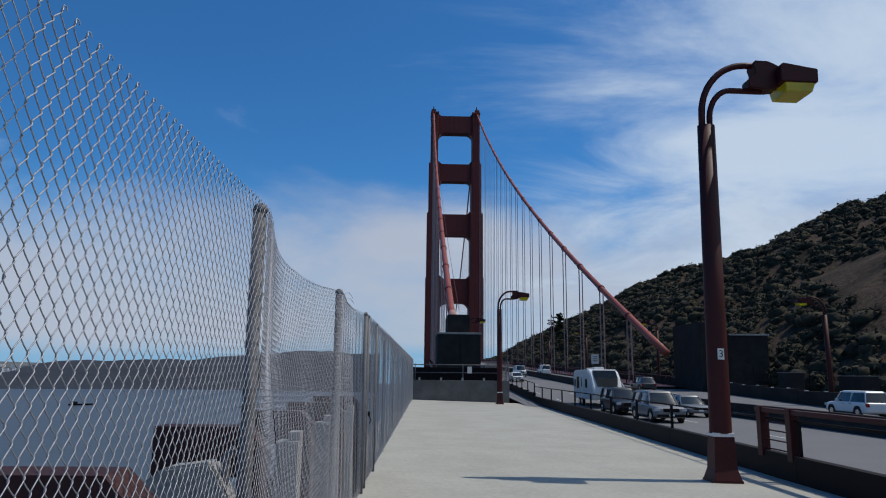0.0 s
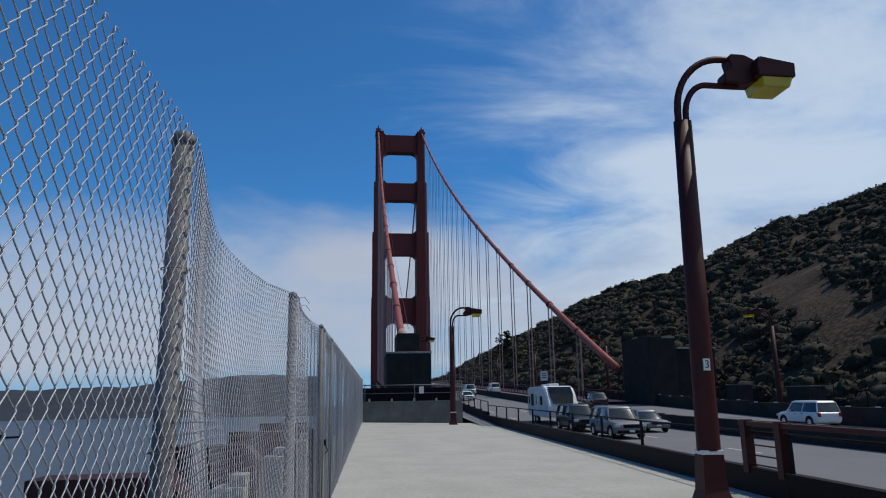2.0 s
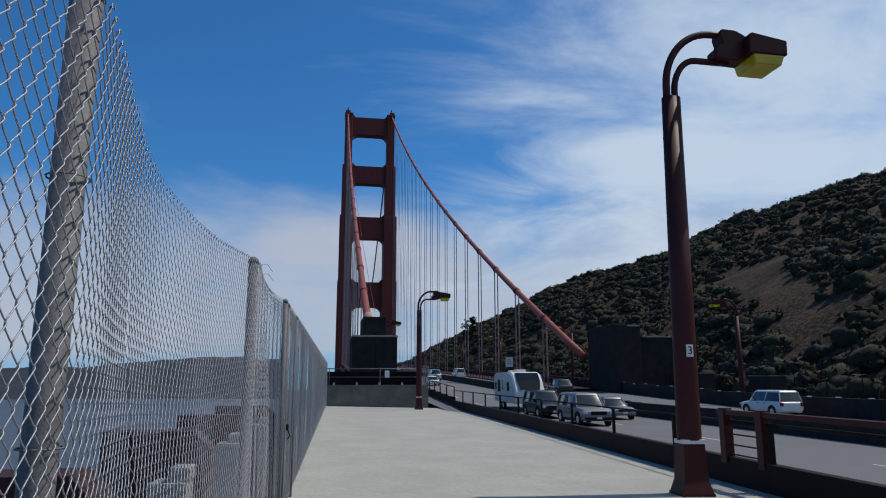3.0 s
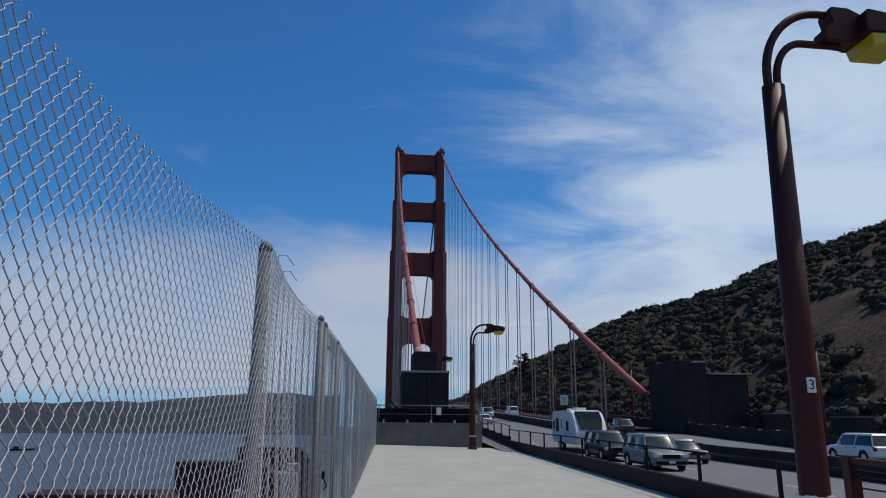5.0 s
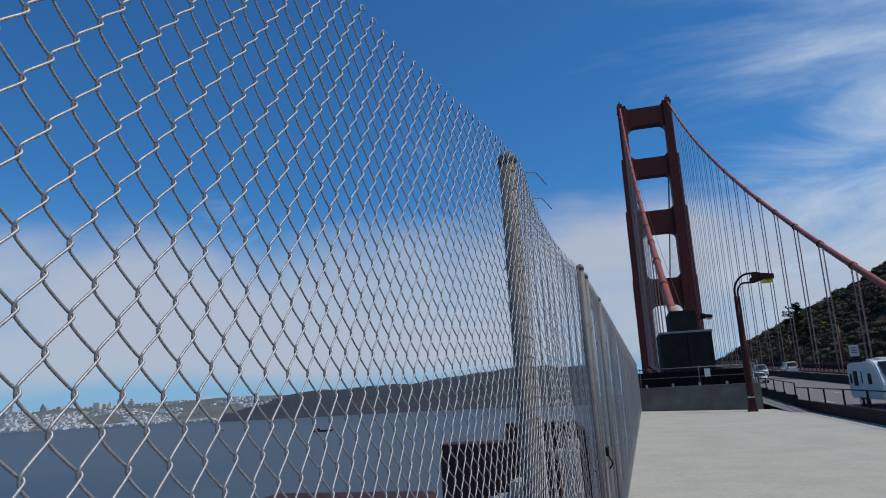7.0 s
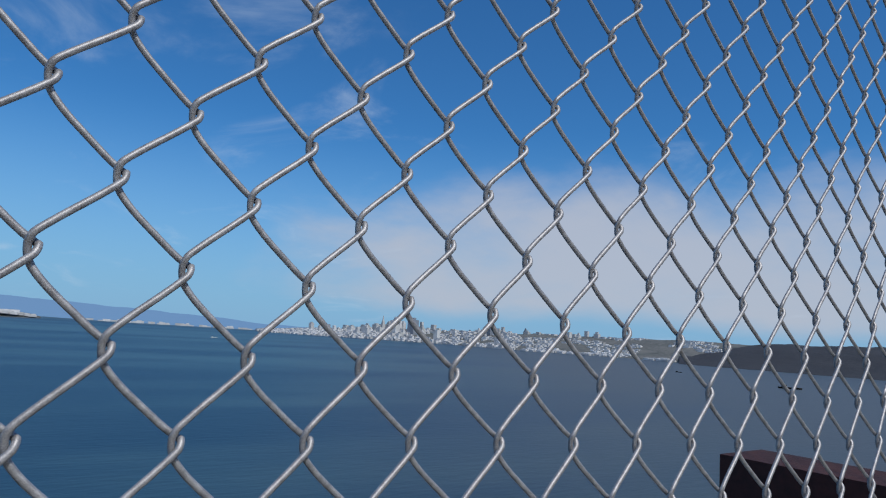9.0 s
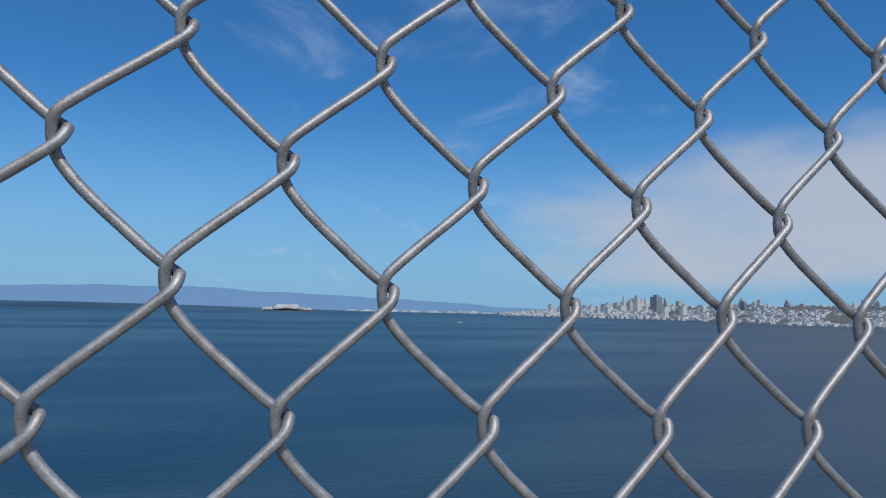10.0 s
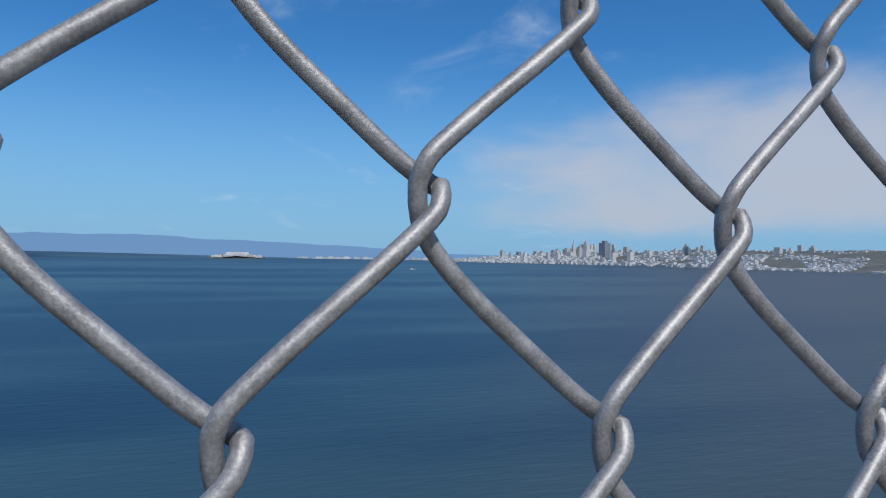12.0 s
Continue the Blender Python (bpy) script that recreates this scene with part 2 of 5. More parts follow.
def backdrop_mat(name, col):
    """Far hills as a plain, faintly glowing backdrop: miles of haze put into the emission colour."""
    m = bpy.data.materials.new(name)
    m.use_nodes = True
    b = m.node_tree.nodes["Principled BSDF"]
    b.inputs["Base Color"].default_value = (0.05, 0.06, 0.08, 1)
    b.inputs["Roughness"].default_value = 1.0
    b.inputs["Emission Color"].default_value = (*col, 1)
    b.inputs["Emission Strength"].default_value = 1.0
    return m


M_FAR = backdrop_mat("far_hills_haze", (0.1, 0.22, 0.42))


# ---- mesh helpers ----
def mesh_of(name, bm, material, smooth=False):
    me = bpy.data.meshes.new(name)
    bm.to_mesh(me)
    bm.free()
    me.materials.append(material)
    if smooth:
        me.polygons.foreach_set("use_smooth", [True] * len(me.polygons))
    return me


def part(name, bm, material, parent=None, label="", smooth=False):
    """Link a bmesh as one mesh object under a thing or a part."""
    ob = new(name, mesh_of(name, bm, material, smooth) if isinstance(bm, bmesh.types.BMesh) else bm)
    if parent is not None:
        ob.parent = parent
    if label:
        tagged(ob, label)
    return ob


def thing(name, at, label, category, group="", kind="", turn=0.0):
    e = new(name)
    e.empty_display_size = 0.2
    e.matrix_basis = pose(*at, 0, 0, turn)
    return tagged(e, label, category, group, kind)


def box(bm, lo, hi, bevel=0.0):
    vs = [bm.verts.new((x, y, z)) for x in (lo[0], hi[0]) for y in (lo[1], hi[1]) for z in (lo[2], hi[2])]
    fs = [bm.faces.new([vs[i] for i in f]) for f in ((0, 1, 3, 2), (4, 6, 7, 5), (0, 4, 5, 1), (2, 3, 7, 6), (0, 2, 6, 4), (1, 5, 7, 3))]
    if bevel:
        es = list({e for f in fs for e in f.edges})
        bmesh.ops.bevel(bm, geom=es, offset=bevel, segments=2, profile=0.7, affect="EDGES")
    return bm


def new_box(lo, hi, bevel=0.0):
    return box(bmesh.new(), lo, hi, bevel)


def tube(bm, pts, r, n=8, cap=True):
    """A round tube along points; r is one radius or one for each point."""
    pts = [Vector(p) for p in pts]
    rs = r if isinstance(r, (list, tuple)) else [r] * len(pts)
    rings, side = [], None
    for i, p in enumerate(pts):
        d = (pts[min(i + 1, len(pts) - 1)] - pts[max(i - 1, 0)]).normalized()
        if side is None:
            side = d.cross(Vector((0, 0, 1)) if abs(d.z) < 0.9 else Vector((0, 1, 0))).normalized()
        side = (side - d * side.dot(d)).normalized()
        up = d.cross(side)
        rings.append([bm.verts.new(p + (side * math.cos(a) + up * math.sin(a)) * rs[i]) for a in (2 * math.pi * k / n for k in range(n))])
    for a, b in zip(rings, rings[1:]):
        for k in range(n):
            bm.faces.new((a[k], a[(k + 1) % n], b[(k + 1) % n], b[k]))
    if cap:
        bm.faces.new(rings[0][::-1])
        bm.faces.new(rings[-1])
    return bm


def prism(bm, outline, axis, lo, hi):
    """A closed outline (pairs) pushed along axis 'x', 'y' or 'z' from lo to hi."""
    def put(a, b, c):
        return (c, a, b) if axis == "x" else (a, c, b) if axis == "y" else (a, b, c)
    A = [bm.verts.new(put(a, b, lo)) for a, b in outline]
    B = [bm.verts.new(put(a, b, hi)) for a, b in outline]
    bm.faces.new(A[::-1])
    bm.faces.new(B)
    for i in range(len(A)):
        j = (i + 1) % len(A)
        bm.faces.new((A[i], A[j], B[j], B[i]))
    bmesh.ops.recalc_face_normals(bm, faces=bm.faces[:])
    return bm


def mesh_from_arrays(name, V, F, material, smooth=True):
    me = bpy.data.meshes.new(name)
    me.vertices.add(len(V))
    me.vertices.foreach_set("co", V.astype(np.float32).ravel())
    me.loops.add(F.size)
    me.loops.foreach_set("vertex_index", F.astype(np.int32).ravel())
    me.polygons.add(len(F))
    me.polygons.foreach_set("loop_start", np.arange(0, F.size, F.shape[1], dtype=np.int32))
    me.update(calc_edges=True)
    me.materials.append(material)
    if smooth:
        me.polygons.foreach_set("use_smooth", np.ones(len(F), dtype=bool))
    return me


def road_z(y):
    """Height of the roadway, which climbs towards the bridge."""
    return -0.45 + 0.0278 * max(0.0, y - 45.0)


def fall(x):
    """The walkway drains towards its kerb."""
    return -0.025 * max(0.0, x)


def fence_x(y):
    return 0.016 * max(0.0, y - 6.0)


# ---- large structure ----
def sheet(name, xs, ys, zf, material, label, category, thick=0.0):
    bm = bmesh.new()
    g = [[bm.verts.new((x, y, zf(x, y))) for y in ys] for x in xs]
    for i in range(len(xs) - 1):
        for j in range(len(ys) - 1):
            bm.faces.new((g[i][j], g[i + 1][j], g[i + 1][j + 1], g[i][j + 1]))
    ob = part(name, bm, material, None, smooth=True)
    return tagged(ob, label, category, kind="structure")


def build_ground():
    # bay water, one sheet to the horizon
    bm = bmesh.new()
    R = 4980
    turns = [2 * math.pi * k / 96 for k in range(96)]
    inner = [bm.verts.new((4600 * math.cos(a), 4600 * math.sin(a), -75)) for a in turns]
    # to the east the bay goes on past the clipping distance: its rim lifts to the true horizon
    rim = [bm.verts.new((R * math.cos(a), R * math.sin(a), -75 + 36 * float(np.interp(math.degrees(a), [150, 168, 190, 235], [0, 0, 1, 1])) * (1 if a < 4.3 else 0))) for a in turns]
    bm.faces.new(inner)
    for k in range(96):
        bm.faces.new((inner[k], rim[k], rim[(k + 1) % 96], inner[(k + 1) % 96]))
    tagged(part("water", bm, M_WATER), "deep blue bay water with faint wind streaks", "water", kind="structure")
    # walkway deck: slab with a joint beside the kerb
    ys = [-60, 0, 10, 20, 30, 40, 50, 57.75]
    def edge(y):
        return 10.1 + 0.028 * max(0, y - 14)
    bm = bmesh.new()
    top, bot = [], []
    for x_of in (lambda y: fence_x(y) - 0.12, lambda y: edge(y) - 0.012):
        top.append([bm.verts.new((x_of(y), y, fall(x_of(y)))) for y in ys])
        bot.append([bm.verts.new((x_of(y), y, -0.9)) for y in ys])
    for j in range(len(ys) - 1):
        bm.faces.new((top[0][j], top[1][j], top[1][j + 1], top[0][j + 1]))
        bm.faces.new((top[0][j + 1], bot[0][j + 1], bot[0][j], top[0][j]))
        bm.faces.new((top[1][j], bot[1][j], bot[1][j + 1], top[1][j + 1]))
    walkway = tagged(part("pavement", bm, M_CONC), "smooth pale grey concrete walkway, lightly stained", "walkway", kind="structure")
    y = -20.0
    while y < 57.7:
        y2 = min(y + 6.0, 57.74)
        bm = bmesh.new()
        prism(bm, [(edge(y) + 0.012, y + 0.006), (edge(y) + 0.62, y + 0.006), (edge(y2) + 0.62, y2 - 0.006), (edge(y2) + 0.012, y2 - 0.006)], "z", -0.6, fall(edge(y)) + 0.004)
        part("slab", bm, M_CONC, walkway)
        y = y2
    # roadway
    ysr = [-120, -60, 0, 45] + [45 + 20 * k for k in range(1, 24)]
    sheet("road", [10.3, 16, 23, 30, 36, 42.5], ysr, lambda x, yy: road_z(yy), M_ASPH, "grey asphalt highway climbing to the bridge", "road")
    # embankment below the walkway and road
    bm = bmesh.new()
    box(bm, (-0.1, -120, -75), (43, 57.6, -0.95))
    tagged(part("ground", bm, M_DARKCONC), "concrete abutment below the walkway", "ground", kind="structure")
    bm = bmesh.new()
    for x in (14.6, 18.2, 26.6, 30.2):
        yy = -40.0
        while yy < 300:
            z0, z1 = road_z(yy) + 0.006, road_z(yy + 3) + 0.006
            vs = [bm.verts.new(p) for p in ((x - 0.06, yy, z0), (x + 0.06, yy, z0), (x + 0.06, yy + 3, z1), (x - 0.06, yy + 3, z1))]
            bm.faces.new(vs)
            yy += 11.0
    tagged(part("lane_marking", bm, M_LINE), "worn white dashed lane lines", "road marking", kind="structure")


build_ground()


def hill_height(x, y):
    zc = float(np.interp(y, [-80, 60, 150, 202, 260, 310, 350, 410, 450, 490], [45, 51, 55, 58, 56, 46, 34, 18, 2, -60]))
    xc = float(np.interp(y, [-80, 150, 202, 260, 310, 350, 410, 450], [135, 140, 147, 146, 108, 88, 68, 62]))
    u = (x - 43.0) / (xc - 43.0)
    base = road_z(y) if y < 420 else road_z(420) - (y - 420) * 1.0
    if u <= 1:
        prof = max(0.0, u) ** 0.92
    else:
        prof = max(-0.5, 1 - 0.35 * (u - 1))
    z = base + (zc - base) * prof
    k = min(1.0, max(0.0, u * 4))
    n = noise.fractal(Vector((x * 0.02, y * 0.02, 1.3)), 1.0, 2.0, 5)
    g = abs(noise.noise(Vector((x * 0.006 + y * 0.02, y * 0.012, 4.0))))
    return z + k * (4.2 * n - 5.0 * g + 1.0)


def build_hill():
    xs = [43 + 2.2 * k for k in range(0, 62)] + [185, 200, 230]
    ys = [-80 + 7 * k for k in range(0, 83)]
    sheet("hill", xs, ys, hill_height, M_ROCK, "dry hillside of tan grass and bare earth", "hill")
    rng = random.Random(4)
    # scrub: clumps of many small leaf faces over a dark twiggy core
    gen = np.random.default_rng(5)
    spots = []
    while len(spots) < 7400:
        y = rng.uniform(-10, 440)
        x = 44.0 + (rng.random() ** 1.25) * 112
        dens = noise.noise(Vector((x * 0.035, y * 0.03, 7.7)))
        band = math.exp(-((x - 43 - (y - 45) * 0.5) / 5.0) ** 2) * (1 if 60 < y < 200 else 0.3)
        if dens < -0.58 + 0.3 * rng.random() - (0.25 if y > 200 else 0) + 0.5 * band:
            continue
        s = rng.uniform(0.7, 2.4) * (1.25 if y > 150 else 1)
        spots.append((x, y, hill_height(x, y), s))
    S = np.array(spots)
    n = 76
    c = np.repeat(S[:, :3], n, axis=0)
    r = np.repeat(S[:, 3], n)[:, None]
    d = gen.normal(size=(len(c), 3))
    d /= np.linalg.norm(d, axis=1)[:, None]
    d[:, 2] = np.abs(d[:, 2]) * 0.75
    lump = 0.75 + 0.35 * np.sin(d[:, :1] * 4 + c[:, :1]) * np.cos(d[:, 1:2] * 4 + c[:, 1:2])
    o = c + d * r * lump * gen.uniform(0.55, 1.05, (len(c), 1))
    size = np.clip(0.1 + 0.08 * r, 0.12, 0.3)
    tri = o[:, None, :] + gen.normal(size=(len(c), 3, 3)) * size[:, :, None]
    leaf_v = tri.reshape(-1, 3)
    ico = bmesh.new()
    bmesh.ops.create_icosphere(ico, subdivisions=2, radius=1.0)
    iv = np.array([v.co[:] for v in ico.verts])
    fi = np.array([[v.index for v in f.verts] for f in ico.faces])
    ico.free()
    core = iv[None] * (S[:, 3, None, None] * gen.uniform(0.5, 0.95, (len(S), len(iv), 1))) * np.array([1, 1, 0.7]) + S[:, None, :3]
    core_f = fi[None] + (np.arange(len(S)) * len(iv))[:, None, None] + len(leaf_v)
    V = np.concatenate([leaf_v, core.reshape(-1, 3)])
    F = np.concatenate([np.arange(len(leaf_v)).reshape(-1, 3), core_f.reshape(-1, 3)])
    me = mesh_from_arrays("shrubs", V, F, M_SCRUB, False)
    tagged(new("shrubs", me), "dark green coastal scrub covering the hillside", "shrubs", kind="stuff")


build_hill()


# ---- chain-link fence ----
WIRE_R, HY, HZ = 0.00226, 0.042, 0.0516
NODE_Y, NODE_Z = 1.96, 2.2457
BAY = (-0.07, 5.15)


def fence_top(y):
    return float(np.interp(y, [-6, -5.3, -2.6, -0.4, 0.4, 1.0, 2.0, 2.8, 3.6, 4.4, 5.15, 6.2, 8, 9.2, 10, 14, 58],
                           [3.53, 3.55, 3.5, 3.54, 3.52, 3.5, 3.455, 3.425, 3.44, 3.49, 3.52, 3.49, 3.49, 3.53, 3.55, 3.56, 3.56]))


def lean_out(y):
    """How far the slack top of the fabric is pushed out of the line of posts, bay by bay."""
    if BAY[0] < y < BAY[1]:
        return float(np.interp(y, [BAY[0], 0.3, 0.78, 1.3, 1.6, 1.9, 2.15, 2.4, 2.9, 3.5, 4.15, 4.75, BAY[1]], [0.0, 0.055, 0.14, 0.215, 0.243, 0.258, 0.253, 0.238, 0.212, 0.175, 0.11, 0.035, 0.0]))
    if -5.3 < y <= BAY[0]:
        return 0.05 * math.sin((y + 5.3) / 5.23 * math.pi)
    if y < 9.2:
        return 0.07 * math.sin(max(0.0, y - BAY[1]) / 4.05 * math.pi)
    return 0.02 * noise.noise(Vector((y * 0.8, 3.1, 0)))


SAG_Z = [0.0, 0.5, 0.9, 1.3, 1.6, 1.9, 2.15, 2.25, 2.35, 2.5, 2.8, 3.6]
SAG_X = [0.0, 0.02, 0.08, 0.22, 0.4, 0.62, 0.79, 0.85, 0.905, 0.96, 1.0, 1.0]


def fabric_x(y, z):
    """The fabric's offset from the line of posts at a height z (an array)."""
    ripple = 0.010 * math.sin(y * 3.1 + 0.6) * (0.0 if 1.2 < y < 2.9 else 1.0)
    z = np.asarray(z)
    if BAY[1] < y < 9.1:
        # loose folds run up the short bay beside the gate
        ripple += 0.028 * math.sin((y - BAY[1]) * 15.0) * min(1.0, y - BAY[1])
    return -lean_out(y) * np.interp(z, SAG_Z, SAG_X) + ripple * np.sin(np.clip(z / 3.5, 0, 1) * math.pi)


def wire_points(pts_low, pts_high, parity, window, rows):
    """One zigzag wire of the mesh: a flattened spiral, front runs rising to +y, back runs returning."""
    e, a, d = WIRE_R * 1.2, WIRE_R * 1.15, 0.12
    out = []
    for r in range(rows[0], rows[1]):
        z0 = r * HZ
        front = r % 2 == parity
        n = pts_high if window[0] < z0 < window[1] else pts_low
        for k in range(n):
            u = k / n
            v = 1 - u if u > 0.5 else u
            if v < d:
                t = v / d * math.pi / 2
                w = (1 - math.cos(t)) * 0.05
                dep = math.sin(t)
            else:
                w = 0.05 + (v - d) / (0.5 - d) * 0.45
                dep = 1.0
            f = w if u <= 0.5 else 1 - w
            yy = -e + (HY + 2 * e) * f
            if not front:
                yy = HY - yy
            zz = z0 + HZ * (u + 0.01 * math.sin(2 * math.pi * u) - (0.0 if front else 0.15) * (1 - (2 * u - 1) ** 4))
            out.append((a * dep * (1 if front else -1), yy, zz))
    return out


def tube_arrays(pts, r, n):
    P = np.array(pts)
    T = np.gradient(P, axis=0)
    T /= np.linalg.norm(T, axis=1)[:, None]
    S = np.cross(T, np.array([1.0, 0, 0]))
    S /= np.linalg.norm(S, axis=1)[:, None] + 1e-9
    U = np.cross(T, S)
    ang = np.arange(n) * 2 * np.pi / n
    V = P[:, None, :] + r * (np.cos(ang)[None, :, None] * S[:, None, :] + np.sin(ang)[None, :, None] * U[:, None, :])
    m = len(P)
    i, k = np.meshgrid(np.arange(m - 1), np.arange(n), indexing="ij")
    k2 = (k + 1) % n
    F = np.stack([i * n + k, i * n + k2, (i + 1) * n + k2, (i + 1) * n + k], -1).reshape(-1, 4)
    return V.reshape(-1, 3), F


def knuckle(pts):
    """Bend the wire's top end over into a hook."""
    x, y, z = pts[-1]
    s = 1 if y < HY / 2 else -1
    return pts + [(x, y + s * 0.004, z + 0.013), (x + 0.004, y + s * 0.003, z + 0.023), (x + 0.009, y - s * 0.004, z + 0.021), (x + 0.011, y - s * 0.008, z + 0.007)]


def build_fence():
    fence = thing("chain_link_fence", (0, 0, 0), "tall galvanised chain-link fence with a slack, bulging bay", "fence")
    n_up = int((fence_top(NODE_Y) - NODE_Z) / HZ)
    rows = (-int(NODE_Z / HZ), n_up)
    fine, mid = [], []
    for parity in (0, 1):
        fine.append(np.array(knuckle(wire_points(6, 28, parity, (-0.85, 0.9), rows))))
        mid.append(np.array(knuckle(wire_points(8, 8, parity, (0, 0), rows))))
    # wires one by one along the near bays; the fabric is pushed out towards the water between its posts
    for k in range(-120, 135):
        y = NODE_Y + k * HY
        near = 1.25 < y < 3.1
        P = (fine if near else mid)[k % 2].copy()
        drop = fence_top(y) - fence_top(NODE_Y)
        P[:, 2] += NODE_Z + drop
        P[:, 0] += fabric_x(y, P[:, 2]) + (fabric_x(y + HY, P[:, 2]) - fabric_x(y, P[:, 2])) * P[:, 1] / HY
        P[:, 2] += (fence_top(y + HY) - fence_top(y)) * P[:, 1] / HY
        V, F = tube_arrays(P, WIRE_R, 10 if near else 6)
        w = new("wire", mesh_from_arrays("wire", V, F, M_WIRE))
        w.parent = fence
        w.location = (fence_x(y), y, 0)
    # the rest of the fabric, one mesh
    n_far = int(3.5 / HZ)
    tpl = [(WIRE_R * (1 if j % 2 else -1), -WIRE_R + (HY + 2 * WIRE_R) * (j % 2), (j - n_far) * HZ) for j in range(n_far + 1)]
    V0, F0 = tube_arrays(tpl, WIRE_R * 1.1, 4)
    Vs, Fs, off = [], [], 0
    ys = [NODE_Y + k * HY for k in range(135, int((57.6 - NODE_Y) / HY))] + [NODE_Y - k * HY for k in range(121, 178)]
    for k, y in enumerate(ys):
        sway = 0.06 * noise.noise(Vector((y * 0.8, 3.1, 0))) + 0.06 * noise.noise(Vector((y * 3.1, 7.1, 0)))
        Vk = V0.copy()
        lift = np.clip((Vk[:, 2] + 3.5) / 3.5, 0, 1)
        Vk[:, 0] += fence_x(y) + (sway * np.sin(lift * math.pi) if y > 9.2 else fabric_x(y, Vk[:, 2] + 3.5))
        Vk[:, 1] += y
        Vk[:, 2] += (k % 2) * HZ - HZ + fence_top(y) + 0.02
        Vs.append(Vk)
        Fs.append(F0 + off)
        off += len(V0)
    me = mesh_from_arrays("fabric", np.concatenate(Vs), np.concatenate(Fs), M_WIRE, False)
    tagged(part("fabric", me, None, fence), kind="stuff")
    # posts behind the fabric
    posts = [(-5.29, 0.05), (BAY[0], 0.05), (BAY[1], 0.05), (9.1, 0.04), (9.75, 0.034), (12.2, 0.034)] + [(16.4 + 5.4 * k, 0.042) for k in range(8)]
    for y, r in posts:
        bm = bmesh.new()
        x = fence_x(y) + (0.0 if 9 < y < 13 else -r - 0.012)
        tube(bm, [(x, y, -0.02), (x, y, 3.5)], r, 16)
        p = part("post", bm, M_PIPE, fence, smooth=True)
        bm = bmesh.new()
        tube(bm, [(x, y, 3.5), (x, y, 3.53), (x, y, 3.555), (x, y, 3.57)], [r * 1.12, r * 1.1, r * 0.8, r * 0.25], 16)
        part("post_cap", bm, M_PIPE, p, smooth=True)
        for z in (0.5, 1.3, 2.1, 2.9):
            bm = bmesh.new()
            tube(bm, [(x + r * 1.25 * math.cos(a), y + r * 1.25 * math.sin(a), z) for a in (2 * math.pi * q / 12 for q in range(13))], 0.003, 5)
            part("tie_wire", bm, M_PIPE, p)
    # loose wire ends by the tall post and a gate latch on the pipe post
    for dy, h in ((0.3, 0.05), (0.75, 0.02)):
        bm = bmesh.new()
        y0, z0 = BAY[1] + dy, fence_top(BAY[1] + dy) - 0.02
        x0 = -lean_out(y0)
        tube(bm, [(x0, y0 - 0.05, z0 - 0.1), (x0 + 0.01, y0 + 0.03, z0 + h), (x0 + 0.06, y0 + 0.12, z0 + 0.02 + h), (x0 + 0.12, y0 + 0.14, z0 + h - 0.06)], 0.0032, 6)
        part("loose_wire", bm, M_PIPE, fence, "bent loose end of wire")
    y0, y1 = 10.05, 12.15
    for z in (0.25, 1.75, 3.3):
        bm = bmesh.new()
        tube(bm, [(fence_x(y0) - 0.04, y0, z), (fence_x(y1) - 0.04, y1, z)], 0.022, 10)
        part("gate_rail", bm, M_PIPE, fence, smooth=True)
    bm = bmesh.new()
    box(bm, (fence_x(10.1) - 0.02, 10.02, 1.42), (fence_x(10.1) + 0.06, 10.2, 1.52), 0.012)
    tube(bm, [(fence_x(10.1) + 0.05, 10.1, 1.42), (fence_x(10.1) + 0.09, 10.1, 1.33), (fence_x(10.1) + 0.05, 10.1, 1.27)], 0.01, 6)
    part("latch", bm, M_DARK, fence, "dark metal gate latch")


build_fence()


# ---- bridge ----
def arc_opening(x0, x1, z0, z1, r, n=5):
    """Outline of an opening with cut, rounded corners, counter-clockwise."""
    pts = []
    for cx, cz, a0 in ((x1 - r, z0 + r, -90), (x1 - r, z1 - r, 0), (x0 + r, z1 - r, 90), (x0 + r, z0 + r, 180)):
        for k in range(n + 1):
            a = radians(a0 + 90 * k / n)
            pts.append((cx + r * math.cos(a), cz + r * math.sin(a)))
    return pts


TX, TY = 23.1, 408.0


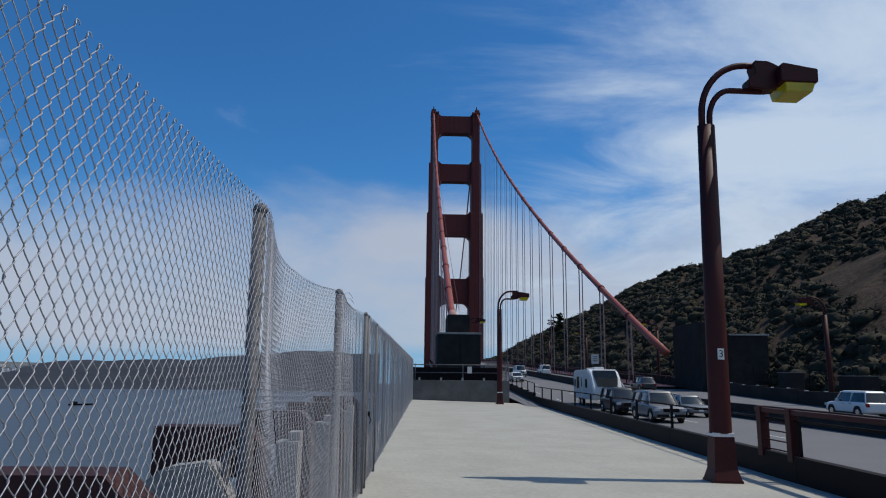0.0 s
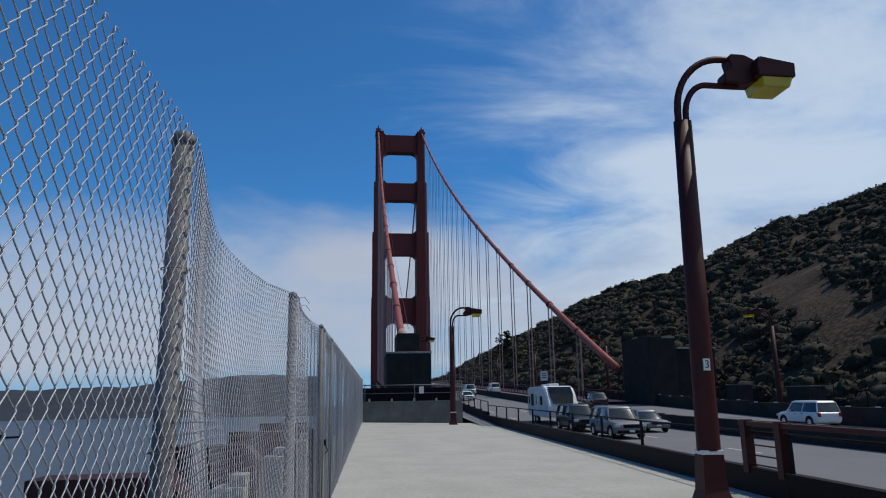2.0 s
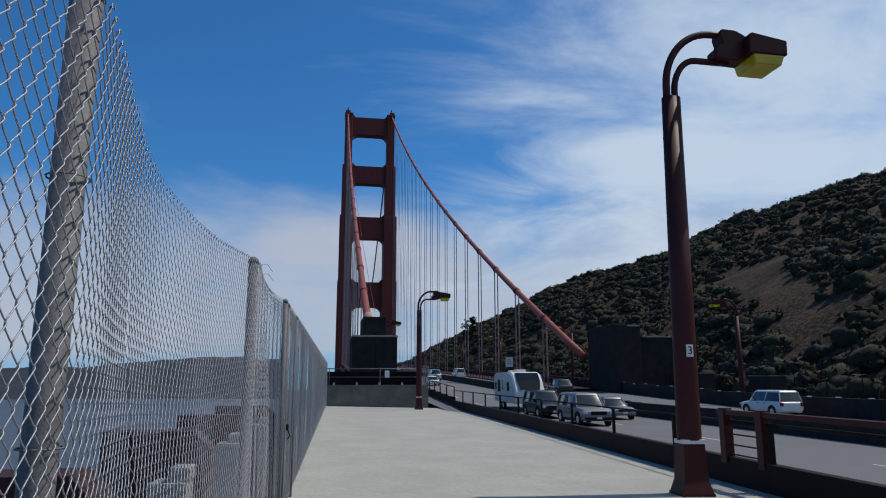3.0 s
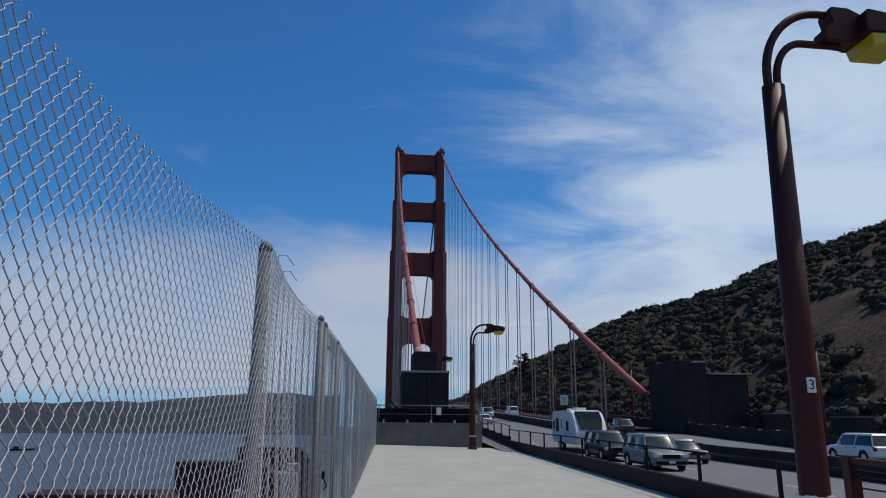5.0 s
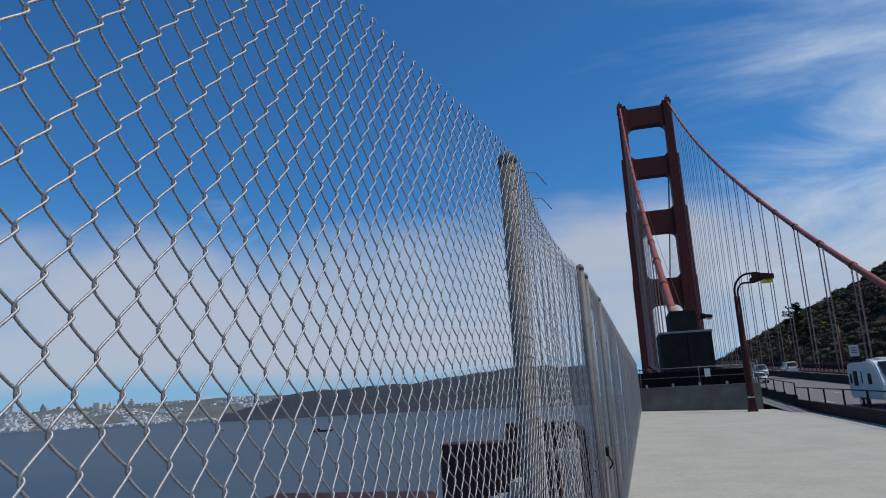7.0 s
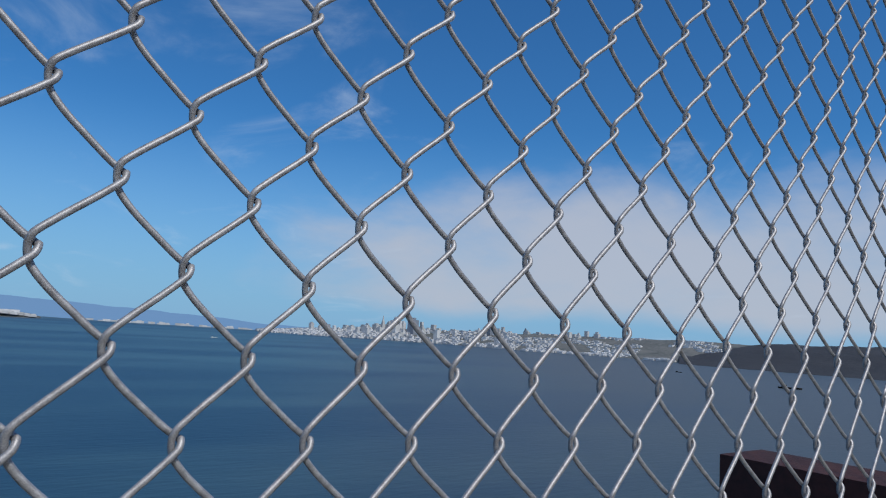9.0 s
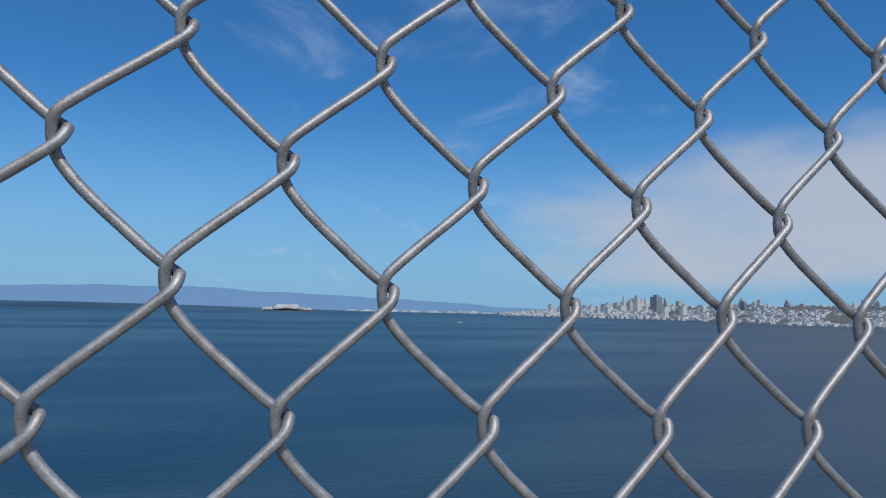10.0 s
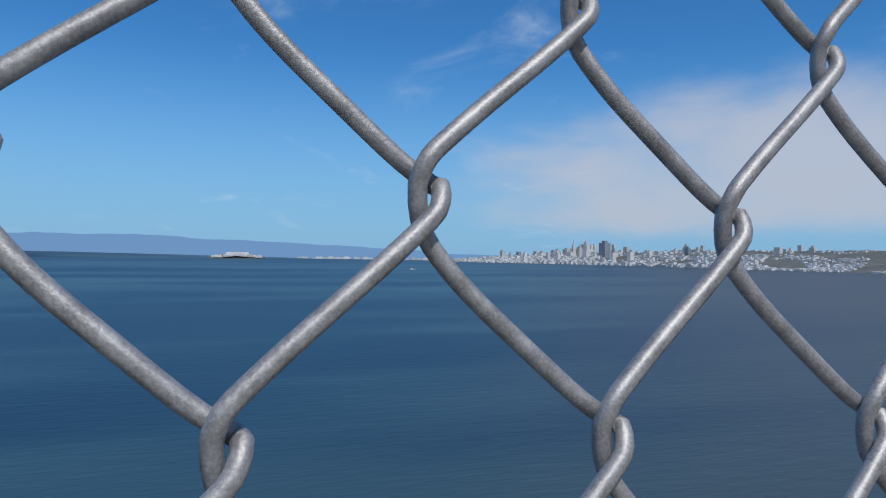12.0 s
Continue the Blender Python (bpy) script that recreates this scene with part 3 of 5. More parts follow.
def build_tower():
    tower = thing("bridge_tower", (TX, TY, 0), "tall orange-red steel suspension bridge tower with four cross struts", "tower")
    secs = [(-75, 59, 17.5, 8.7, 15), (59, 99, 17.1, 9.4, 13.5), (99, 131, 16.3, 10.1, 12), (131, 163.5, 15.3, 10.75, 10.5)]
    for s in (-1, 1):
        for z0, z1, xo, xi, d in secs:
            bm = bmesh.new()
            lo, hi = sorted((s * xo, s * xi))
            box(bm, (lo, -d / 2, z0), (hi, d / 2, z1), 0.3)
            w = hi - lo
            # fluted corner cells, stepped back from the face
            for q in (0.22, 0.5, 0.78):
                box(bm, (lo + w * q - w * 0.11, -d / 2 - 0.22, z0), (lo + w * q + w * 0.11, -d / 2 + 0.1, z1 - 2.0), 0.1)
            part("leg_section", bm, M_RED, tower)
        bm = bmesh.new()
        box(bm, (s * 13.0 - 2.6, -5.8, 163.4), (s * 13.0 + 2.6, 5.8, 164.6), 0.2)
        box(bm, (s * 13.7 - 1.5, -4.6, 164.5), (s * 13.7 + 1.5, 4.6, 166.6), 0.3)
        part("cable_saddle", bm, M_RED, tower)
        bm = bmesh.new()
        tube(bm, [(s * 13.7, 0, 166.5), (s * 13.7, 0, 168.0), (s * 13.7, 0, 170.2)], [0.7, 0.5, 0.2], 8)
        part("beacon", bm, M_DARK, tower)
    for z0, z1, xi, r in ((151.6, 162.6, 10.75, 4.2), (120.0, 131.0, 10.1, 3.2), (85.5, 98.8, 9.4, 3.8), (44.0, 58.8, 8.7, 4.5)):
        bm = bmesh.new()
        n = 8
        hw = xi + 0.4
        low = [(-hw, z0 - r), (-xi + 0.02, z0 - r)] + [(-xi + r - r * math.cos(a), z0 - r + r * math.sin(a)) for a in (math.pi / 2 * k / n for k in range(1, n + 1))]
        low += [(xi - r + r * math.sin(a), z0 - r + r * math.cos(a)) for a in (math.pi / 2 * k / n for k in range(0, n))] + [(xi - 0.02, z0 - r), (hw, z0 - r)]
        prism(bm, low + [(hw, z1), (-hw, z1)], "y", -3.4, 3.4)
        c = 1.8
        for s in (-1, 1):
            prism(bm, [(s * hw, z1), (s * (xi - c), z1), (s * xi, z1 + c), (s * hw, z1 + c)], "y", -3.3, 3.3)
        k = part("strut", bm, M_RED, tower)
        for q in range(7):
            bm = bmesh.new()
            x = -xi + (q + 0.5) * 2 * xi / 7
            box(bm, (x - 0.6, -3.55, z0 + 1.2), (x + 0.6, -3.35, z1 - 1.0), 0.05)
            part("strut_rib", bm, M_RED, k)


build_tower()


def cable_pt(side, u):
    """Side span of a main cable; u runs from the anchorage to the tower top."""
    x0, x1 = (5.6, 9.4) if side < 0 else (33.0, 36.8)
    y = 82 + (TY - 82) * u
    z0 = 9.0 if side < 0 else 5.2
    z = z0 + (166.3 - z0) * u - 62.0 * u * (1 - u) * (0.62 if side < 0 else 0.62)
    return Vector((x0 + (x1 - x0) * u, y, z))


def build_cables():
    rope = bmesh.new()
    tube(rope, [(0, 0, 0), (0, 0, 1)], 0.055, 5, False)
    rope_me = mesh_of("suspender", rope, M_SUSP, True)
    bandb = bmesh.new()
    tube(bandb, [(0, -0.45, 0), (0, 0.45, 0)], 0.62, 10)
    band_me = mesh_of("cable_band", bandb, M_RED, True)
    for side in (-1, 1):
        cab = thing("main_cable", (0, 0, 0), "thick orange-red main cable with hanging suspender ropes", "cable", "main cables of the bridge")
        pts = [cable_pt(side, k / 60) for k in range(61)]
        part("cable", tube(bmesh.new(), pts, 0.5, 12), M_REDCAB, cab, smooth=True)
        # main span beyond the tower
        pts = [Vector((pts[-1].x + 0.012 * 12 * k, TY + 12 * k, 166.3 - 150 * (1 - (1 - k / 53.0) ** 2))) for k in range(0, 40)]
        part("far_cable", tube(bmesh.new(), pts, 0.5, 8), M_RED, cab, smooth=True)
        for k in range(1, 20):
            u = k * 15.6 / (TY - 82)
            p = cable_pt(side, u)
            if p.z - road_z(p.y) < 3 or u > 0.985:
                continue
            d = (cable_pt(side, u + 0.01) - cable_pt(side, u - 0.01)).normalized()
            b = new("cable_band", band_me)
            b.parent = cab
            b.matrix_basis = Matrix.Translation(p) @ Vector((0, 1, 0)).rotation_difference(d).to_matrix().to_4x4()
            for dx in (-0.3, 0.3):
                for dy in (-0.22, 0.22):
                    zb = road_z(p.y) - 1
                    o = new("suspender", rope_me)
                    o.parent = cab
                    o.matrix_basis = Matrix.Translation((p.x + dx, p.y + dy, zb)) @ Matrix.Diagonal((1, 1, p.z - zb, 1))
        if side < 0:
            for dx in (-1.1, 1.1):
                pp = [cable_pt(side, k / 30) + Vector((dx * 0.75, 0, 1.3)) for k in range(31)]
                part("hand_rope", tube(bmesh.new(), pp, 0.03, 4), M_RED, cab)
        for k in range(12, 40, 2):
            y = TY + 12 * k / 2
            zc = 166.3 - 150 * (1 - (1 - (k / 2) / 53.0) ** 2)
            o = new("suspender", rope_me)
            o.parent = cab
            o.matrix_basis = Matrix.Translation((cable_pt(side, 1).x + 0.012 * (y - TY), y, 8)) @ Matrix.Diagonal((1, 1, zc - 8, 1))
    # deck of the side span
    deck = thing("bridge_deck", (0, 0, 0), "orange-red steel bridge deck with side railings", "bridge")
    ys = [84 + 18 * k for k in range(38)]
    for x0, x1, up, dn in ((4.6, 9.8, 0.0, 1.5), (31.5, 36.6, 0.0, 1.5)):
        bm = bmesh.new()
        for y0, y1 in zip(ys, ys[1:]):
            sx0, sx1 = 0.0117 * (y0 - 84), 0.0117 * (y1 - 84)
            vs = []
            for y, sx in ((y0, sx0), (y1, sx1)):
                z = road_z(y)
                vs.append([bm.verts.new(p) for p in ((x0 + sx, y, z - dn), (x1 + sx, y, z - dn), (x1 + sx, y, z + 0.25), (x0 + sx, y, z + 0.25))])
            a, b = vs
            for q in range(4):
                bm.faces.new((a[q], a[(q + 1) % 4], b[(q + 1) % 4], b[q]))
        part("sidewalk", bm, M_REDL, deck)
    for x in (4.8, 9.4, 32.0, 36.2):
        bm = bmesh.new()
        for y0, y1 in zip(ys, ys[1:]):
            sx0, sx1 = 0.0117 * (y0 - 84), 0.0117 * (y1 - 84)
            tube(bm, [(x + sx0, y0, road_z(y0) + 1.45), (x + sx1, y1, road_z(y1) + 1.45)], 0.07, 5)
            for q in range(6):
                y = y0 + 3 * q
                box(bm, (x + sx0 - 0.06, y - 0.06, road_z(y)), (x + sx0 + 0.06, y + 0.06, road_z(y) + 1.45))
        part("railing", bm, M_REDL, deck)


build_cables()


def build_anchorages():
    h = thing("cable_housing", (6.2, 78, 0), "dark stepped concrete cable housing behind the parapet", "housing")
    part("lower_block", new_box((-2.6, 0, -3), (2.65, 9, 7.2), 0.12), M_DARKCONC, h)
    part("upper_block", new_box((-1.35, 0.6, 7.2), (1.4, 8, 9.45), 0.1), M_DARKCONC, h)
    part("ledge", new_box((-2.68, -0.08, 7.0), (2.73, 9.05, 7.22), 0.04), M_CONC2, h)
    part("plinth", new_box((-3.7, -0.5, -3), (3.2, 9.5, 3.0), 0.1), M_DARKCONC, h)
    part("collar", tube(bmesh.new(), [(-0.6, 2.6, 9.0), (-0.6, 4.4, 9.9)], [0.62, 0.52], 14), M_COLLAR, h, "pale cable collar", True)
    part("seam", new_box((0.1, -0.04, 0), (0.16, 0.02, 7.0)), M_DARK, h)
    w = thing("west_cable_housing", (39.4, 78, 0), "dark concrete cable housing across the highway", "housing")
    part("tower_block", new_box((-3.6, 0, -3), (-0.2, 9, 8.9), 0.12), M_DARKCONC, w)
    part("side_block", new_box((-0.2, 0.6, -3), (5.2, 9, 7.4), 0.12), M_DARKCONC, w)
    part("coping", new_box((0.2, 0.4, 7.3), (5.3, 9.1, 7.5), 0.04), M_CONC2, w)
    part("cap", new_box((-1.9, -0.1, 8.6), (-0.3, 1.0, 8.8), 0.03), M_CONC2, w)
    # parapet closing the walkway
    y = 57.8
    p = thing("parapet", (0, y, 0), "low concrete parapet with pipe rail closing the walkway", "parapet")
    part("wall_panel", new_box((0.75, 0, -0.5), (9.5, 0.3, 1.62), 0.03), M_PARA, p)
    part("coping", new_box((0.72, -0.04, 1.62), (9.54, 0.34, 1.72), 0.03), M_PARA, p)
    for k in range(5):
        x = 1.4 + 1.95 * k
        bm = bmesh.new()
        box(bm, (x - 0.09, -0.05, 1.7), (x + 0.09, 0.12, 1.95), 0.03)
        part("bracket", bm, M_CONC2, p)
    for x in (1.0, 5.35, 9.3):
        part("rail_post", tube(bmesh.new(), [(x, 0.2, 1.7), (x, 0.2, 3.2)], 0.04, 10), M_PIPE, p, smooth=True)
    for z in (2.4, 3.1):
        part("rail", tube(bmesh.new(), [(0.8, 0.2, z), (9.4, 0.2, z)], 0.03 if z < 3 else 0.04, 8), M_PIPE, p, smooth=True)
    bm = new_box((5.75, 0.1, 2.35), (6.15, 0.14, 2.95), 0.01)
    part("notice", bm, M_PLATE, p, "small pale notice plate")
    # dark steel screen behind the parapet
    s = thing("steel_screen", (0, 62, 0), "dark steel screen behind the parapet", "screen")
    part("panel", new_box((0.6, 0, -2), (9.2, 0.2, 2.9), 0.03), M_DARK, s)
    for k in range(6):
        part("rib", new_box((0.9 + 1.6 * k, -0.12, -2), (1.02 + 1.6 * k, 0, 2.9), 0.01), M_DARK, s)
    # short return fence beside the road
    r = thing("return_fence", (9.55, 57.9, 0), "grey chain-link return fence beside the roadway", "fence")
    for k in range(9):
        yy = 0.1 + 2.7 * k
        z = 0.02 * yy
        part("post", tube(bmesh.new(), [(0, yy, -0.4), (0, yy, 3.4 + z)], 0.035, 8), M_PIPE, r, smooth=True)
    Vs, Fs, off = [], [], 0
    tpl = [(0.0, (0.0694 if j % 2 else 0.0), 0.1 + j * 0.0776) for j in range(42)]
    V0, F0 = tube_arrays(tpl, 0.0026, 3)
    for k in range(312):
        Vk = V0.copy()
        Vk[:, 1] += 0.1 + k * 0.0694
        Vk[:, 2] += (k % 2) * 0.0776 + 0.02 * k * 0.0694
        Vs.append(Vk)
        Fs.append(F0 + off)
        off += len(V0)
    tagged(part("fabric", mesh_from_arrays("fabric", np.concatenate(Vs), np.concatenate(Fs), M_PIPE, False), None, r), kind="stuff")
    part("rail", tube(bmesh.new(), [(0, 0.1, 3.4), (0, 21.7, 3.83)], 0.03, 8), M_PIPE, r)


build_anchorages()


# ---- roadside ----
def kerb_x(y):
    return 10.55 + 0.028 * max(0, y - 14)


def build_roadside():
    g = thing("kerb_rail", (0, 0, 0), "dark steel kerb beam carrying a slim pipe railing", "railing")
    ys = [-20 + 4.6 * k for k in range(23)]
    for y0, y1 in zip(ys, ys[1:]):
        bm = bmesh.new()
        x0, x1 = kerb_x(y0), kerb_x(y1)
        zo = max(0.0, road_z(y0) + 0.2)
        zp = max(0.0, road_z(y1) + 0.2)
        if y0 < 57:
            zo = zp = 0.65 * fall(x0)
        prism(bm, [(x0, y0 + 0.005), (x0 + 0.25, y0 + 0.005), (x1 + 0.25, y1 - 0.005), (x1, y1 - 0.005)], "z", -0.3 + zo, 0.56 + zo)
        part("beam", bm, M_DARK, g)
        bm = bmesh.new()
        tube(bm, [(x0 + 0.12, y0, 1.42 + zo), (x1 + 0.12, y1, 1.42 + zp)], 0.032, 8)
        part("top_rail", bm, M_DARK, g, smooth=True)
        part("post", new_box((x0 + 0.08, y0 - 0.045, 0.5 + zo), (x0 + 0.17, y0 + 0.045, 1.42 + zo), 0.01), M_DARK, g)
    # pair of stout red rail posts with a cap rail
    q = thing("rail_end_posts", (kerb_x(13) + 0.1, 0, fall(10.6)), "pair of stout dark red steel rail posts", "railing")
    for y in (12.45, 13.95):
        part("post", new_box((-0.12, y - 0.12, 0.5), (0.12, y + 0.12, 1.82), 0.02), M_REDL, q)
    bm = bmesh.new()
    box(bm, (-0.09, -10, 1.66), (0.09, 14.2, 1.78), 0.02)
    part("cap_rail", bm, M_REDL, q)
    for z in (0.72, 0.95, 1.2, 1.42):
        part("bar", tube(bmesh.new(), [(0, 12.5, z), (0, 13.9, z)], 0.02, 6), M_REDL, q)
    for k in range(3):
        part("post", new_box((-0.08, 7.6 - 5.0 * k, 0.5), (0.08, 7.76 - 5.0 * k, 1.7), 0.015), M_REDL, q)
    # median barrier and far barrier
    m = thing("median_barrier", (0, 0, 0), "dark movable concrete median barrier of short linked blocks", "barrier", kind="structure")
    bar = bmesh.new()
    prism(bar, [(-0.3, 0), (0.3, 0), (0.22, 0.25), (0.12, 0.45), (0.15, 0.95), (-0.15, 0.95), (-0.12, 0.45), (-0.22, 0.25)], "y", 0.01, 1.99)
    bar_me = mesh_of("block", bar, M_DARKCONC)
    for k in range(110):
        y = 0.0 + 2.0 * k
        o = new("block", bar_me)
        o.parent = m
        x = 23.4 + 0.004 * y
        o.matrix_basis = Matrix.Translation((x, y, road_z(y)))
    f = thing("guard_wall", (0, 0, 0), "dark concrete guard wall with reflectors below the hillside", "barrier", kind="structure")
    wall = bmesh.new()
    box(wall, (-0.2, 0.01, -0.5), (0.2, 5.99, 1.35), 0.03)
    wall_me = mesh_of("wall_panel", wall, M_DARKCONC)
    ref = new_box((-0.24, -0.25, 1.36), (-0.16, 0.25, 1.42), 0.005)
    ref_me = mesh_of("reflector", ref, M_PLATE)
    for k in range(60):
        y = -20 + 6.0 * k
        x = 36.5 + 0.011 * max(0, y - 60)
        o = new("wall_panel", wall_me)
        o.parent = f
        o.matrix_basis = Matrix.Translation((x, y, road_z(y)))
        if y < 90:
            for d in (1.5, 4.5):
                r = new("reflector", ref_me)
                r.parent = f
                r.matrix_basis = Matrix.Translation((x, y + d, road_z(y)))
    # second fence at the foot of the slope
    s = thing("slope_fence", (0, 0, 0), "dark wire fence at the foot of the slope", "fence")
    for k in range(40):
        y = -10 + 4.0 * k
        z = hill_height(44, y)
        part("post", tube(bmesh.new(), [(42.2, y, z - 0.5), (42.2, y, z + 2.4)], 0.04, 6), M_DARK, s)
    for z in (0.7, 1.5, 2.3):
        part("strand", tube(bmesh.new(), [(42.2, -10 + 8 * k, road_z(-10 + 8 * k) + z) for k in range(21)], 0.02, 4), M_DARK, s)
    # road sign
    g = thing("road_sign", (37.3, 134, road_z(134)), "small square white road sign on a post", "sign")
    part("post", tube(bmesh.new(), [(0, 0, -0.5), (0, 0, 4.4)], 0.06, 8), M_DARK, g)
    part("panel", new_box((-0.75, -0.08, 2.5), (0.75, -0.04, 4.4), 0.02), M_PLATE, g)
    for z in (3.9, 3.5, 3.1):
        part("bar", new_box((-0.45, -0.1, z - 0.07), (0.45, -0.078, z + 0.07)), M_DARK, g, "dark unreadable line of writing")
    for y, w in ((55, 3.2), (66, 2.2)):
        c = thing("utility_cabinet", (40.2, y, road_z(y)), "low dark utility cabinet by the guard wall", "cabinet")
        part("body", new_box((-0.8, -w / 2, 0), (0.8, w / 2, 2.6), 0.04), M_DARKCONC, c)
        part("lid", new_box((-0.86, -w / 2 - 0.05, 2.6), (0.86, w / 2 + 0.05, 2.68), 0.02), M_PIPE, c)


build_roadside()


def street_lamp(at, label, turn=0.0, number=True, group="street lamps along the bridge"):
    """Twin-tube pole whose two arms sweep over to a box lantern."""
    L = thing("street_lamp", at, label, "street lamp", group, turn=turn)
    bm = bmesh.new()
    prism(bm, [(-0.36, -0.3), (0.36, -0.3), (0.36, 0.3), (-0.36, 0.3)], "z", 0, 0.06)
    for a, b, z0, z1 in ((0.34, 0.27, 0.06, 0.3), (0.27, 0.235, 0.3, 1.06)):
        A = [bm.verts.new((sx * a, sy * a * 0.85, z0)) for sx, sy in ((-1, -1), (1, -1), (1, 1), (-1, 1))]
        B = [bm.verts.new((sx * b, sy * b * 0.85, z1)) for sx, sy in ((-1, -1), (1, -1), (1, 1), (-1, 1))]
        for q in range(4):
            bm.faces.new((A[q], A[(q + 1) % 4], B[(q + 1) % 4], B[q]))
        bm.faces.new(B)
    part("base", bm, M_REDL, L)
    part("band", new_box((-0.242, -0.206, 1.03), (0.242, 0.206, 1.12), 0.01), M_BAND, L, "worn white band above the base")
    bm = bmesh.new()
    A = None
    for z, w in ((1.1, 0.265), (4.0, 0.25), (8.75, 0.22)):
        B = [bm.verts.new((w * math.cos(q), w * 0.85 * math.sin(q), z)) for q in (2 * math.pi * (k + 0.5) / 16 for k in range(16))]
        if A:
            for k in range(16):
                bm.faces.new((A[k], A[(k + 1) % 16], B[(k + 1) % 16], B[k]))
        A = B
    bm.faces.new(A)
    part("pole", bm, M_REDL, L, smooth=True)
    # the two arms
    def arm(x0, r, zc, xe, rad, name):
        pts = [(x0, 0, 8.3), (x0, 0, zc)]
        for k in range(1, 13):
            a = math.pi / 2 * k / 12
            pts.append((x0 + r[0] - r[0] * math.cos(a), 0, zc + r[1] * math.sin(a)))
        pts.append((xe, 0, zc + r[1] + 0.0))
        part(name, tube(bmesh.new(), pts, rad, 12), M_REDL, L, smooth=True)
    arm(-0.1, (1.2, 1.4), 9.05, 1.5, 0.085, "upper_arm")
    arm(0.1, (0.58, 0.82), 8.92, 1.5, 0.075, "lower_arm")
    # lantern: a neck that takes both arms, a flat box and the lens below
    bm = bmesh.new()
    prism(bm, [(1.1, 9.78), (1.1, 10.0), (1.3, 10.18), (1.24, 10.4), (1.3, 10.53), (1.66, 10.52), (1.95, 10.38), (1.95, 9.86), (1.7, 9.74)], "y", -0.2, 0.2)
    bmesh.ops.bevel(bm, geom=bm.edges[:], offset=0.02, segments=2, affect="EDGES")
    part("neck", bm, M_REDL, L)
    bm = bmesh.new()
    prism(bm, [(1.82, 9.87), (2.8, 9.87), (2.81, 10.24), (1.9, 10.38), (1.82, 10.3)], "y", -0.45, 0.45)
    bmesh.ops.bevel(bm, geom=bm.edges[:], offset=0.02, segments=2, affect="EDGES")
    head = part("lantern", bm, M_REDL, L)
    bm = bmesh.new()
    lo = [bm.verts.new(p) for p in ((1.98, -0.38, 9.62), (2.66, -0.38, 9.62), (2.66, 0.38, 9.62), (1.98, 0.38, 9.62))]
    hi = [bm.verts.new(p) for p in ((1.94, -0.42, 9.87), (2.74, -0.42, 9.87), (2.74, 0.42, 9.87), (1.94, 0.42, 9.87))]
    bm.faces.new(lo[::-1])
    bm.faces.new(hi)
    for q in range(4):
        bm.faces.new((lo[q], lo[(q + 1) % 4], hi[(q + 1) % 4], hi[q]))
    bmesh.ops.bevel(bm, geom=bm.edges[:], offset=0.02, segments=2, affect="EDGES")
    part("lens", bm, M_AMBER, head, "translucent amber-yellow lamp lens")
    if number:
        p = part("number_plate", new_box((-0.075, -0.238, 2.82), (0.075, -0.2, 3.08), 0.004), M_PLATE, L, "small white plate with a dark figure 3")
        cu = bpy.data.curves.new("figure", "FONT")
        cu.body, cu.size, cu.align_x, cu.align_y, cu.extrude = "3", 0.24, "CENTER", "CENTER", 0.002
        cu.materials.append(M_DARK)
        tx = new("figure", cu)
        tx.parent = p
        tx.matrix_basis = Matrix.Translation((0, -0.24, 2.95)) @ Matrix.Rotation(math.pi / 2, 4, "X")
    return L


lamp_near = street_lamp((8.72, 12.3, fall(8.72)), "dark red street lamp with twin curved arms and amber lens", 0)
lamp_far = street_lamp((8.26, 54.3, fall(8.26)), "dark red street lamp with twin curved arms and amber lens", 0, False)
lamp_near.scale = (1.05, 1.03, 1.055)
lamp_near.rotation_euler.y = 0.013
lamp_far.scale = (0.92, 0.92, 0.925)
for x, y, turn in ((9.0, 100, 0), (9.6, 146, 0), (10.1, 192, 0), (10.7, 238, 0), (38.3, 56, 180), (38.3, 100, 180), (38.6, 146, 180), (39.2, 192, 180)):
    c = copy_thing(lamp_far, pose(x, y, road_z(y), 0, 0, turn))
    if turn:
        tagged(c, "dark red street lamp below the hillside across the highway")


